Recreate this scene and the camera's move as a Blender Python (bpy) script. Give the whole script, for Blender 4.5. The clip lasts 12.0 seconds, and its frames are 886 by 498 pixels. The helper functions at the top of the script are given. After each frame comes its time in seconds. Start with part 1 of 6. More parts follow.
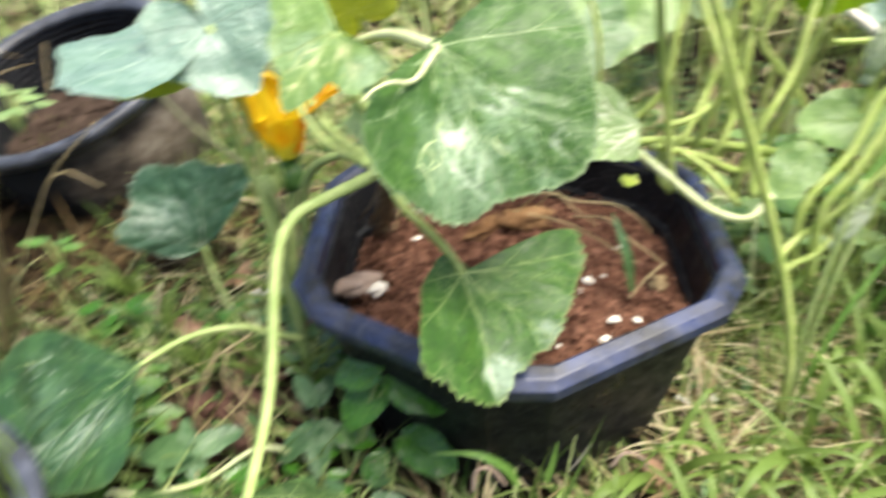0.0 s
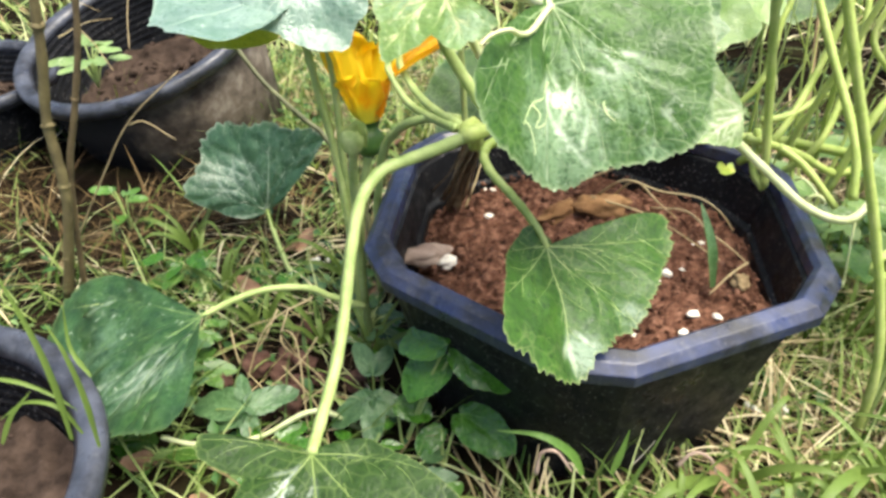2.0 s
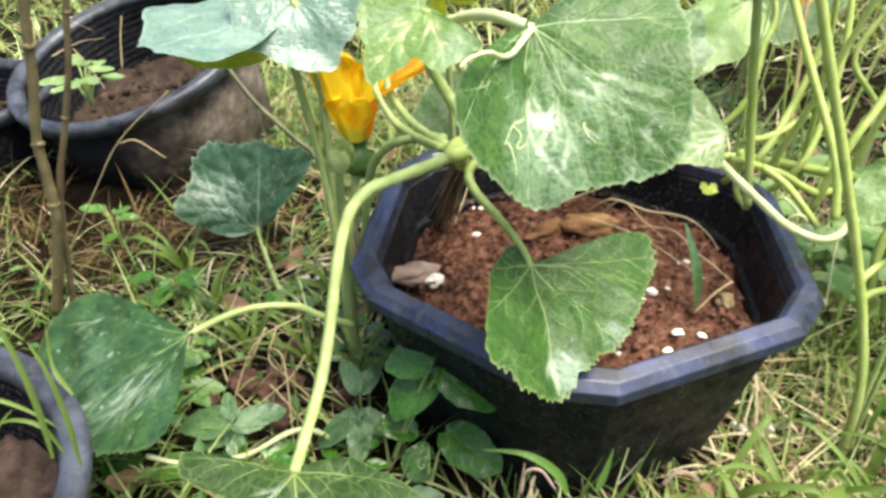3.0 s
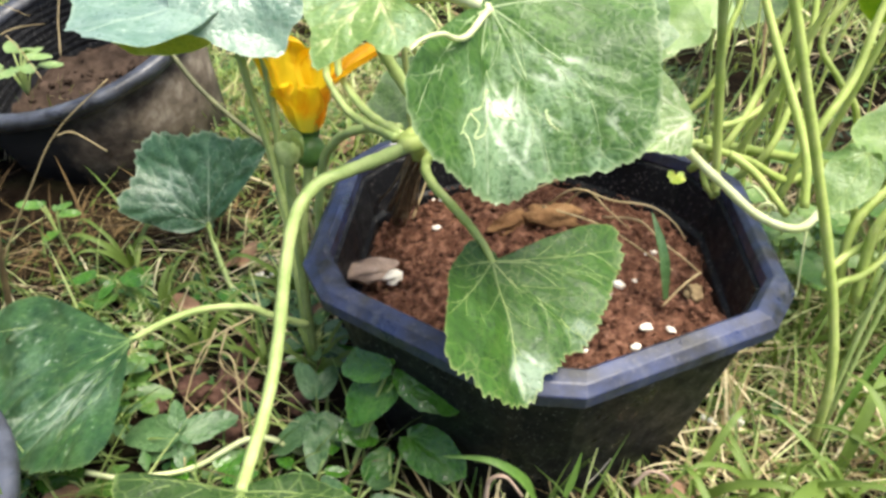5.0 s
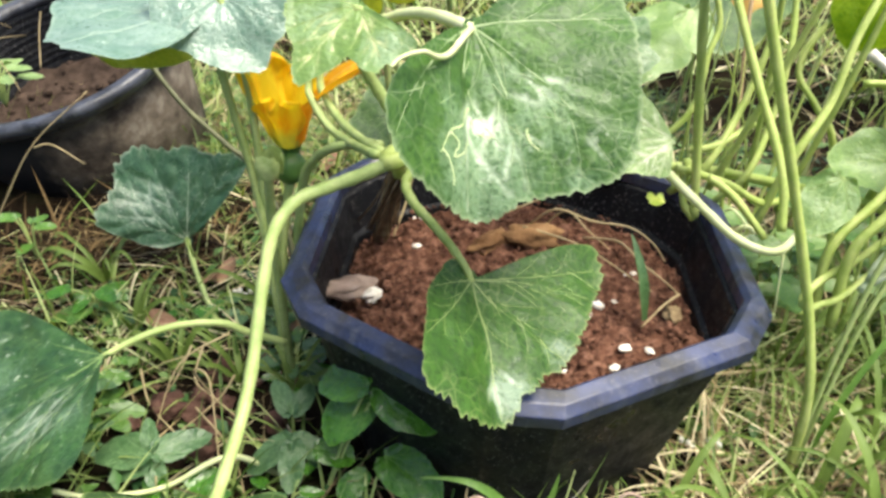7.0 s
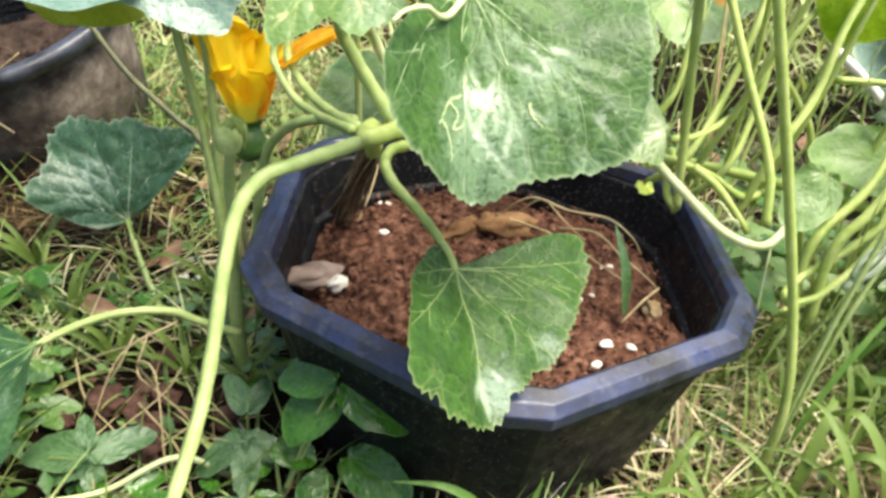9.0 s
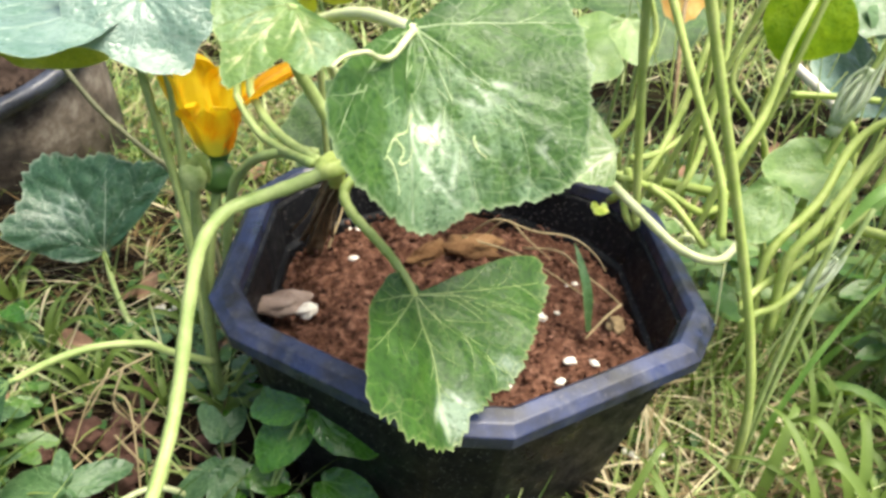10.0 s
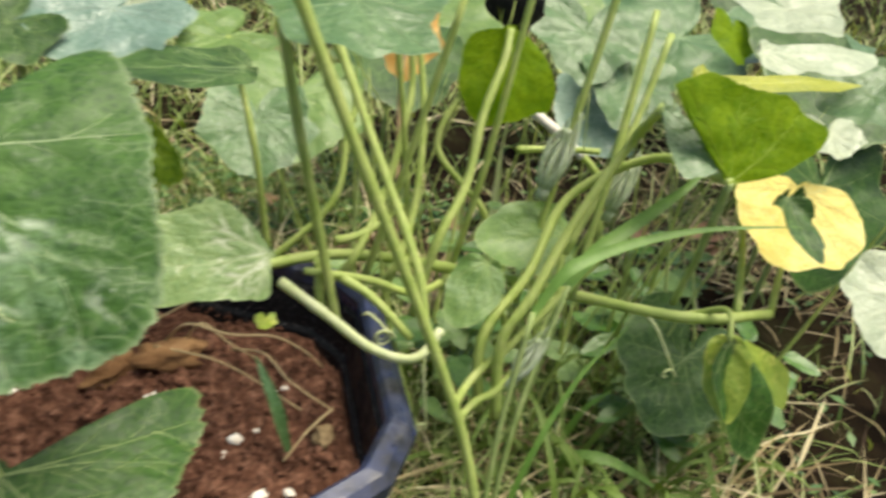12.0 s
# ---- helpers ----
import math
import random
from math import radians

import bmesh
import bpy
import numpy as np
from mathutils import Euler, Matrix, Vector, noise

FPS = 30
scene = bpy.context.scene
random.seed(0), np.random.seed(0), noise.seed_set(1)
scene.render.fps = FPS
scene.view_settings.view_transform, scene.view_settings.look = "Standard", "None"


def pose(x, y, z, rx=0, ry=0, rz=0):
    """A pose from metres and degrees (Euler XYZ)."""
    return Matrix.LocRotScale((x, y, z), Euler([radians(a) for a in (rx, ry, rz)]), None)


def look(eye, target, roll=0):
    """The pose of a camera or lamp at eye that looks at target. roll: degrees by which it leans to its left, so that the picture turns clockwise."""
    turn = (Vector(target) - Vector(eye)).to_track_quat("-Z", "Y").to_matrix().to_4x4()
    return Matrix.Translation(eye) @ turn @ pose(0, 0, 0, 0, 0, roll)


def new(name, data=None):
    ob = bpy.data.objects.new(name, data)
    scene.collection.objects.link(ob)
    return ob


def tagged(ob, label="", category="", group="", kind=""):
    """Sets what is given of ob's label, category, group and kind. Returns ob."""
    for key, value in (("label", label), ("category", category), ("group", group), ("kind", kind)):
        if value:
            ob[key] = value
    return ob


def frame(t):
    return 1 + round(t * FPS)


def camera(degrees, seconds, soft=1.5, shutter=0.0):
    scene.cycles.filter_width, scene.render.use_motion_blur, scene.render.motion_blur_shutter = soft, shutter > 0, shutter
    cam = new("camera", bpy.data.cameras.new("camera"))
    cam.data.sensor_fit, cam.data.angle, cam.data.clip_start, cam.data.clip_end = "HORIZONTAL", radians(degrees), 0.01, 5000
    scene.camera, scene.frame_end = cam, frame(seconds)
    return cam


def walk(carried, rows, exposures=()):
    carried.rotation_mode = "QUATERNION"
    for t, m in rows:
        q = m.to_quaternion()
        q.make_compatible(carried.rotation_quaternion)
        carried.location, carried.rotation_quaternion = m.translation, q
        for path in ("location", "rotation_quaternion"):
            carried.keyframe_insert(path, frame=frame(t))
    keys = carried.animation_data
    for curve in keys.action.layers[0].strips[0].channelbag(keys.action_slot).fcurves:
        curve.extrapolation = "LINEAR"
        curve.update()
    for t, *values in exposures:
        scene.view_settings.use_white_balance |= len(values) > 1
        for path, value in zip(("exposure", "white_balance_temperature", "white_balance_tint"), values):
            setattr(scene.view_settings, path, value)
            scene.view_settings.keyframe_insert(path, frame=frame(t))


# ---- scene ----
cam = camera(62.31, 12.0, soft=3.1, shutter=0.5)
PATH = [
    (0, (0.0595, 0.0468, 0.5229), (0.0323, 0.8552, -0.0651), -3.82),
    (0.2, (0.0666, 0.0273, 0.5195), (-0.0585, 0.8223, -0.0740), -4.66),
    (0.5, (0.0650, 0.0336, 0.5197), (-0.0712, 0.8298, -0.0698), -5.19),
    (1, (0.0478, 0.0371, 0.5063), (-0.0435, 0.8334, -0.0917), -2.22),
    (1.5, (0.0282, 0.0434, 0.4987), (-0.0447, 0.8449, -0.0949), -0.93),
    (2, (0.0278, 0.0451, 0.4962), (-0.0487, 0.8528, -0.0883), -0.63),
    (2.5, (0.0263, 0.0446, 0.4978), (-0.0570, 0.8611, -0.0735), -0.79),
    (2.7, (0.0318, 0.0432, 0.4987), (-0.0479, 0.8647, -0.0659), -0.58),
    (4.5, (0.0398, 0.0574, 0.4951), (0.0023, 0.8812, -0.0705), 0.09),
    (5, (0.0388, 0.0704, 0.4867), (0.0143, 0.8860, -0.0914), 0.59),
    (5.5, (0.0440, 0.0772, 0.4839), (0.0355, 0.8961, -0.0900), 1.29),
    (6, (0.0464, 0.0788, 0.4823), (0.0421, 0.9011, -0.0868), 1.83),
    (6.5, (0.0444, 0.0748, 0.4846), (0.0496, 0.9025, -0.0766), 2.36),
    (7, (0.0405, 0.0718, 0.4850), (0.0393, 0.9030, -0.0710), 2.30),
    (7.2, (0.0388, 0.0728, 0.4805), (0.0480, 0.9026, -0.0775), 3.13),
    (8.8, (0.0185, 0.0986, 0.4593), (0.0913, 0.9204, -0.1058), 6.32),
    (9, (0.0165, 0.1000, 0.4598), (0.0988, 0.9250, -0.0992), 6.88),
    (9.5, (0.0191, 0.0957, 0.4604), (0.1204, 0.9249, -0.0893), 7.65),
    (10, (0.0335, 0.0910, 0.4745), (0.1277, 0.9272, -0.0657), 5.31),
    (10.5, (0.0443, 0.1044, 0.4768), (0.1555, 0.9398, -0.0615), 4.64),
    (11, (0.0642, 0.1186, 0.4822), (0.2224, 0.9552, -0.0423), 4.71),
    (11.5, (0.1094, 0.1354, 0.4939), (0.3261, 0.9764, -0.0019), 4.87),
    (12, (0.1627, 0.1560, 0.4962), (0.4514, 0.9749, 0.0001), 6.45),
]
walk(cam, [(t, look(eye, target, roll)) for t, eye, target, roll in PATH], exposures=((0.0, 0.34, 6500, 10), (2.5, 0.37, 6500, 10), (5.5, 0.29, 6520, 10), (7.0, 0.27, 6530, 10), (9.5, 0.34, 6550, 10), (11.0, 0.01, 6650, 9), (11.5, -0.1, 6750, 8.5), (12.0, -0.36, 6850, 8)))

# ---- world, sun, exposure ----
world = bpy.data.worlds.new("sky")
scene.world = world
world.use_nodes = True
_n = world.node_tree.nodes
_sky = _n.new("ShaderNodeTexSky")
_sky.sky_type = "NISHITA"
_sky.sun_disc = False
_sky.sun_elevation, _sky.sun_rotation = radians(70), radians(112)
_sky.air_density, _sky.dust_density, _sky.ozone_density = 0.8, 4.0, 1.5
world.node_tree.links.new(_sky.outputs[0], _n["Background"].inputs[0])
_n["Background"].inputs[1].default_value = 0.23
sun = new("sun", bpy.data.lights.new("sun", "SUN"))
sun.data.energy, sun.data.angle, sun.data.color = 6.4, radians(40), (1.0, 0.945, 0.79)
sun.matrix_world = look((1.05, 0.12, 2.9), (0.1, 0.5, 0.0))


# ---- materials ----
class Tree:
    """A short way to wire a node material."""

    def __init__(self, name):
        self.mat = bpy.data.materials.new(name)
        self.mat.use_nodes = True
        self.t = self.mat.node_tree
        self.p = self.t.nodes["Principled BSDF"]
        self.out = self.t.nodes["Material Output"]
        self.co = self.t.nodes.new("ShaderNodeTexCoord").outputs["Object"]

    def link(self, a, b):
        self.t.links.new(a, b)

    def noise(self, scale, detail=4, rough=0.6, stretch=None):
        n = self.t.nodes.new("ShaderNodeTexNoise")
        n.inputs["Scale"].default_value, n.inputs["Detail"].default_value, n.inputs["Roughness"].default_value = scale, detail, rough
        if stretch:
            m = self.t.nodes.new("ShaderNodeMapping")
            m.inputs["Scale"].default_value = stretch
            self.link(self.co, m.inputs[0])
            self.link(m.outputs[0], n.inputs[0])
        else:
            self.link(self.co, n.inputs[0])
        return n.outputs["Fac"]

    def ramp(self, fac, *stops):
        r = self.t.nodes.new("ShaderNodeValToRGB")
        while len(r.color_ramp.elements) < len(stops):
            r.color_ramp.elements.new(0.5)
        for e, (at, c) in zip(r.color_ramp.elements, stops):
            e.position, e.color = at, (*c, 1) if len(c) == 3 else c
        self.link(fac, r.inputs[0])
        return r.outputs[0]

    def grey(self, fac, a, b):
        return self.ramp(fac, (a, (0, 0, 0)), (b, (1, 1, 1)))

    def mix(self, fac, a, b, kind="MIX"):
        m = self.t.nodes.new("ShaderNodeMix")
        m.data_type, m.blend_type = "RGBA", kind
        for value, at in ((fac, 0), (a, 6), (b, 7)):
            if isinstance(value, (int, float)):
                m.inputs[at].default_value = value
            elif isinstance(value, tuple):
                m.inputs[at].default_value = (*value, 1)
            else:
                self.link(value, m.inputs[at])
        return m.outputs[2]

    def math(self, op, a, b):
        m = self.t.nodes.new("ShaderNodeMath")
        m.operation = op
        for value, at in ((a, 0), (b, 1)):
            if isinstance(value, (int, float)):
                m.inputs[at].default_value = value
            else:
                self.link(value, m.inputs[at])
        return m.outputs[0]

    def attribute(self, name):
        a = self.t.nodes.new("ShaderNodeAttribute")
        a.attribute_name = name
        return a.outputs["Fac"]

    def island(self):
        return self.t.nodes.new("ShaderNodeNewGeometry").outputs["Random Per Island"]

    def chance(self):
        return self.t.nodes.new("ShaderNodeObjectInfo").outputs["Random"]

    def bump(self, height, strength, distance):
        b = self.t.nodes.new("ShaderNodeBump")
        b.inputs["Strength"].default_value, b.inputs["Distance"].default_value = strength, distance
        self.link(height, b.inputs["Height"])
        self.link(b.outputs[0], self.p.inputs["Normal"])

    def done(self, colour, rough=0.6, specular=0.5, thin=0.0, thin_colour=None):
        if isinstance(colour, tuple):
            self.p.inputs["Base Color"].default_value = (*colour, 1)
        else:
            self.link(colour, self.p.inputs["Base Color"])
        if isinstance(rough, (int, float)):
            self.p.inputs["Roughness"].default_value = rough
        else:
            self.link(rough, self.p.inputs["Roughness"])
        self.p.inputs["Specular IOR Level"].default_value = specular
        if thin:
            through_light = self.t.nodes.new("ShaderNodeBsdfTranslucent")
            if thin_colour is None:
                thin_colour = self.mix(1.0, colour, (1.0, 1.0, 0.35), "MULTIPLY")
                self.link(thin_colour, through_light.inputs[0])
            else:
                through_light.inputs[0].default_value = (*thin_colour, 1)
            both = self.t.nodes.new("ShaderNodeMixShader")
            both.inputs[0].default_value = thin
            self.link(self.p.outputs[0], both.inputs[1])
            self.link(through_light.outputs[0], both.inputs[2])
            self.link(both.outputs[0], self.out.inputs[0])
        return self.mat


VEIN_OF = {}


def leaf_material(name, dark, light, vein, silver, rough=0.42, thin=0.3, blotch=0.62, patch=(0.62, 0.7, 0.6), veins=0.6, fleck=80, gloss=0.65, frost_sheen=(0.24, 0.33, 0.24)):
    """Blade of a leaf: dark islands between paler veins, crisp specks, silver blotches that keep near the veins, larger
    pale patches and a broad frosting that also paints sky sheen.
    """
    m = Tree(name)
    net = m.t.nodes.new("ShaderNodeTexVoronoi")
    net.feature, net.inputs["Scale"].default_value = "DISTANCE_TO_EDGE", 210
    m.link(m.co, net.inputs["Vector"])
    cells = m.grey(net.outputs["Distance"], 0.02, 0.3)
    base = m.mix(m.grey(m.noise(30, 7, 0.72), 0.36, 0.64), dark, light)
    base = m.mix(m.math("MULTIPLY", m.chance(), 0.25), base, light)
    base = m.mix(m.math("MULTIPLY", m.grey(m.attribute("near"), 0.35, 1.0), 0.35), base, light)
    base = m.mix(m.math("MULTIPLY", m.math("MULTIPLY", cells, m.grey(m.noise(110, 5, 0.75), 0.42, 0.6)), 0.8), base, dark)
    # broad frosting, silver marks and painted sky sheen alike, broken by islands of green
    rough_edge = m.math("ADD", m.attribute("frost_sheen"), m.math("MULTIPLY", m.math("SUBTRACT", m.noise(85, 8, 0.8), 0.5), 1.5))
    base = m.mix(m.math("MULTIPLY", m.grey(rough_edge, 0.3, 0.75), 0.85), base, frost_sheen)
    specks = m.grey(m.noise(310, 5, 0.75), 0.53, 0.6)
    base = m.mix(m.math("MULTIPLY", specks, 0.6), base, dark)
    coarse = m.t.nodes.new("ShaderNodeTexVoronoi")
    coarse.feature, coarse.inputs["Scale"].default_value = "DISTANCE_TO_EDGE", 95
    m.link(m.co, coarse.inputs["Vector"])
    lines = m.ramp(coarse.outputs["Distance"], (0.0, (1, 1, 1)), (0.06, (0, 0, 0)))
    base = m.mix(m.math("MULTIPLY", m.math("MULTIPLY", lines, m.grey(m.noise(25, 3), 0.35, 0.65)), 0.22), base, vein)
    spots = m.grey(m.noise(fleck, 8, 0.78), blotch, blotch + 0.06)
    spots = m.math("MULTIPLY", spots, m.grey(m.attribute("near"), 0.0, 0.9 if fleck == 80 else 0.45))
    base = m.mix(m.math("MULTIPLY", spots, 0.75), base, silver)
    ragged = m.math("ADD", m.math("MULTIPLY", m.attribute("rib"), 0.3), m.noise(75, 8, 0.75))
    branch = m.math("MAXIMUM", m.grey(ragged, 0.62, 0.78), m.grey(m.noise(110, 8, 0.8), 0.56, 0.63))
    branch = m.math("MAXIMUM", branch, m.grey(m.math("ADD", m.attribute("patch"), m.math("MULTIPLY", m.math("SUBTRACT", m.noise(90, 7, 0.75), 0.5), 0.8)), 0.82, 1.1))
    worn = m.math("MULTIPLY", m.grey(m.attribute("patch"), 0.08, 0.75), branch)
    base = m.mix(m.math("MULTIPLY", worn, 0.72), base, patch)
    base = m.mix(m.math("MULTIPLY", m.attribute("margin"), 0.35), base, vein)
    m.bump(m.math("ADD", m.math("MULTIPLY", m.noise(230, 3), 0.4), m.math("MULTIPLY", cells, 0.5)), 0.4, 0.0011)
    made = m.done(base, m.ramp(m.noise(90, 3), (0.3, (rough - 0.06,) * 3), (0.7, (rough + 0.16,) * 3)), gloss, thin)
    v = Tree(name + " veins")
    tone = v.mix(v.grey(v.noise(70, 4), 0.3, 0.65), tuple(0.6 * a + 0.4 * b for a, b in zip(light, vein)), vein)
    VEIN_OF[name] = v.done(v.mix(1 - veins, tone, light), 0.5, 0.4, 0.2)
    return made


def mottled(name, stops, scale, rough, bump=0.3, distance=0.001, fine=None, specular=0.4, thin=0.0, detail=5, stretch=None, island=0.0):
    """A surface of uneven colour: noise at one scale through a ramp, finer noise over it."""
    m = Tree(name)
    fac = m.noise(scale, detail, 0.65, stretch)
    if island:
        fac = m.math("ADD", m.math("MULTIPLY", fac, 1 - island), m.math("MULTIPLY", m.island(), island))
    colour = m.ramp(fac, *stops)
    grain = m.noise(fine or scale * 9, 3)
    colour = m.mix(0.35, colour, m.mix(grain, (0.25, 0.25, 0.25), (0.95, 0.95, 0.95)), "OVERLAY")
    m.bump(m.math("ADD", fac, m.math("MULTIPLY", grain, 0.5)), bump, distance)
    return m.done(colour, rough, specular, thin)


LEAF = leaf_material("pumpkin leaf", (0.013, 0.05, 0.006), (0.058, 0.145, 0.018), (0.42, 0.5, 0.2), (0.45, 0.55, 0.35), 0.44, 0.26, 0.68, veins=0.7, gloss=0.4)
LEAF_SILVER = leaf_material("silver-blotched pumpkin leaf", (0.013, 0.048, 0.01), (0.074, 0.155, 0.032), (0.4, 0.5, 0.25), (0.45, 0.55, 0.4), 0.5, 0.22, 0.66, veins=0.55, gloss=0.42)
LEAF_BIG = leaf_material("blotched pumpkin leaf with painted sheen", (0.014, 0.06, 0.008), (0.078, 0.172, 0.028), (0.5, 0.6, 0.36), (0.5, 0.6, 0.45), 0.46, 0.2, 0.66, veins=0.75, gloss=0.42, patch=(0.7, 0.78, 0.64), frost_sheen=(0.19, 0.3, 0.165))
PALE_MARK = mottled("pale scar on a leaf", ((0.3, (0.36, 0.48, 0.2)), (0.7, (0.6, 0.68, 0.4))), 200, 0.5, 0.2, 0.0003, thin=0.15)
LEAF_DARK = leaf_material("dark green pumpkin leaf", (0.007, 0.026, 0.003), (0.03, 0.07, 0.011), (0.3, 0.4, 0.12), (0.4, 0.5, 0.3), 0.5, 0.1, 0.68, veins=0.7, gloss=0.25)
# Base lightened towards grey, so part of the sky sheen sits in the colour.
LEAF_SHEEN = leaf_material("grey-green leaf, sky sheen partly in colour", (0.04, 0.11, 0.03), (0.14, 0.25, 0.1), (0.36, 0.46, 0.28), (0.5, 0.6, 0.5), 0.34, 0.2, 0.6, veins=0.5, gloss=0.55)
LEAF_PALE = leaf_material("pale pumpkin leaf", (0.11, 0.22, 0.055), (0.21, 0.34, 0.09), (0.42, 0.5, 0.2), (0.62, 0.66, 0.4), 0.4, 0.35, 0.6, patch=(0.86, 0.84, 0.5), frost_sheen=(0.3, 0.44, 0.26))
LEAF_YELLOWING = leaf_material("yellowing pumpkin leaf", (0.75, 0.58, 0.1), (0.9, 0.78, 0.26), (0.6, 0.6, 0.3), (0.8, 0.78, 0.5), 0.5, 0.3, 0.7)
# Sky reflection put into the base colour as blue-grey.
LEAF_SKY_SHEEN = leaf_material("leaf with painted blue-grey sky sheen", (0.1, 0.2, 0.14), (0.24, 0.34, 0.29), (0.38, 0.48, 0.38), (0.6, 0.68, 0.62), 0.28, 0.2, 0.6, veins=0.4)
# Whitish because glare from the sky is painted into this colour.
LEAF_GLARE = leaf_material("leaf whitened by painted sky glare", (0.34, 0.42, 0.28), (0.6, 0.66, 0.5), (0.7, 0.74, 0.58), (0.8, 0.82, 0.74), 0.3, 0.3, 0.6, veins=0.5, gloss=0.6)
LEAF_LIGHT = leaf_material("light green leaf with white marks", (0.15, 0.28, 0.08), (0.32, 0.44, 0.17), (0.5, 0.58, 0.3), (0.75, 0.78, 0.6), 0.4, 0.35, 0.58, patch=(0.85, 0.87, 0.72))
LEAF_FROST = leaf_material("blue-green leaf with frosty veins", (0.016, 0.06, 0.028), (0.065, 0.15, 0.075), (0.55, 0.64, 0.52), (0.6, 0.68, 0.6), 0.36, 0.2, 0.6, patch=(0.6, 0.68, 0.62), veins=1.0, frost_sheen=(0.14, 0.24, 0.18))
WEED_BLUE = leaf_material("blue-green weed leaf", (0.035, 0.1, 0.035), (0.13, 0.24, 0.1), (0.25, 0.36, 0.2), (0.4, 0.5, 0.4), 0.36, 0.25, 0.7, gloss=0.5)
WEED = leaf_material("weed leaf", (0.035, 0.11, 0.015), (0.12, 0.25, 0.04), (0.18, 0.32, 0.08), (0.35, 0.45, 0.3), 0.3, 0.25, 0.7)
LEAF_YELLOWGREEN = leaf_material("yellow-green young leaf", (0.3, 0.36, 0.03), (0.5, 0.52, 0.05), (0.5, 0.55, 0.15), (0.6, 0.62, 0.3), 0.45, 0.4, 0.8)
STALK = mottled("green stalk", ((0.3, (0.25, 0.35, 0.1)), (0.7, (0.42, 0.5, 0.2))), 60, 0.45, 0.35, 0.0006, thin=0.12)
STALK_LIME = mottled("yellow-green stalk", ((0.3, (0.32, 0.43, 0.09)), (0.7, (0.52, 0.6, 0.21))), 60, 0.42, 0.3, 0.0006, thin=0.25)
STALK_DARK = mottled("dark olive stalk", ((0.3, (0.05, 0.055, 0.022)), (0.7, (0.12, 0.125, 0.055))), 60, 0.55, 0.3, 0.0006)
STALK_PALE = mottled("pale stalk", ((0.3, (0.5, 0.58, 0.25)), (0.7, (0.72, 0.76, 0.46))), 60, 0.42, 0.3, 0.0006, thin=0.2)
LEAF_FLECKED = leaf_material("dark leaf with silver flecks", (0.01, 0.045, 0.012), (0.055, 0.135, 0.036), (0.26, 0.38, 0.14), (0.62, 0.7, 0.58), 0.34, 0.2, 0.6, veins=0.8, fleck=120, gloss=0.5, frost_sheen=(0.16, 0.26, 0.17))
STALK_DRY = mottled("dry brown stalk", ((0.3, (0.1, 0.065, 0.035)), (0.7, (0.32, 0.24, 0.13))), 70, 0.8, 0.6, 0.001, specular=0.2)


def petal():
    """Yellow petal, orange in streaks, green at its foot."""
    m = Tree("yellow petal")
    z = m.t.nodes.new("ShaderNodeSeparateXYZ")
    m.link(m.co, z.inputs[0])
    colour = m.ramp(m.noise(45, 5, 0.65, (1, 1, 0.2)), (0.3, (0.9, 0.42, 0.004)), (0.5, (0.97, 0.72, 0.025)))
    colour = m.mix(m.grey(m.math("ADD", z.outputs[2], m.math("MULTIPLY", m.noise(60), 0.02)), 0.062, 0.078), (0.6, 0.6, 0.08), colour)
    m.bump(m.noise(70, 4, 0.6, (1, 1, 0.15)), 0.4, 0.001)
    return m.done(colour, 0.5, 0.35, 0.35)


LEAF_BUD = mottled("pale rolled leaf", ((0.3, (0.22, 0.32, 0.09)), (0.7, (0.5, 0.58, 0.28))), 150, 0.5, 0.5, 0.0008, thin=0.25)
PETAL = petal()
PETAL_ORANGE = mottled("orange petal", ((0.3, (0.9, 0.3, 0.01)), (0.65, (0.96, 0.5, 0.02))), 50, 0.5, 0.3, 0.001, specular=0.35, thin=0.35)
OVARY = mottled("green ovary", ((0.3, (0.035, 0.085, 0.015)), (0.7, (0.08, 0.17, 0.035))), 60, 0.4)
BARK = mottled("sapling bark", ((0.3, (0.08, 0.06, 0.035)), (0.6, (0.17, 0.125, 0.06)), (0.8, (0.24, 0.21, 0.09))), 45, 0.75, 0.8, 0.002)
BARK_OLIVE = mottled("olive sapling bark", ((0.3, (0.09, 0.07, 0.035)), (0.6, (0.17, 0.14, 0.06)), (0.8, (0.24, 0.22, 0.09))), 45, 0.7, 0.6, 0.0015)
PEAT = mottled("red-brown potting soil", ((0.3, (0.02, 0.009, 0.0055)), (0.5, (0.105, 0.047, 0.029)), (0.8, (0.32, 0.175, 0.12))), 110, 0.95, 0.9, 0.003, fine=700, specular=0.15)

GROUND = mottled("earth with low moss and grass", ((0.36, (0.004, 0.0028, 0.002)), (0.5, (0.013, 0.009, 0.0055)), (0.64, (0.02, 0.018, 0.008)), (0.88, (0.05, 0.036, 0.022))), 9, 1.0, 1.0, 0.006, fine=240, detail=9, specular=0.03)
GREY_EARTH = mottled("grey-brown pot soil", ((0.3, (0.012, 0.008, 0.006)), (0.72, (0.075, 0.052, 0.04))), 45, 0.95, 0.9, 0.004, fine=300, specular=0.1)
CLOD = mottled("reddish-brown clod", ((0.3, (0.035, 0.018, 0.013)), (0.7, (0.16, 0.088, 0.068))), 60, 0.95, 1.0, 0.004, specular=0.1)
STONE = mottled("dull beige stone", ((0.3, (0.2, 0.14, 0.11)), (0.6, (0.36, 0.27, 0.22)), (0.8, (0.52, 0.44, 0.38))), 60, 0.85, 0.6, 0.002)
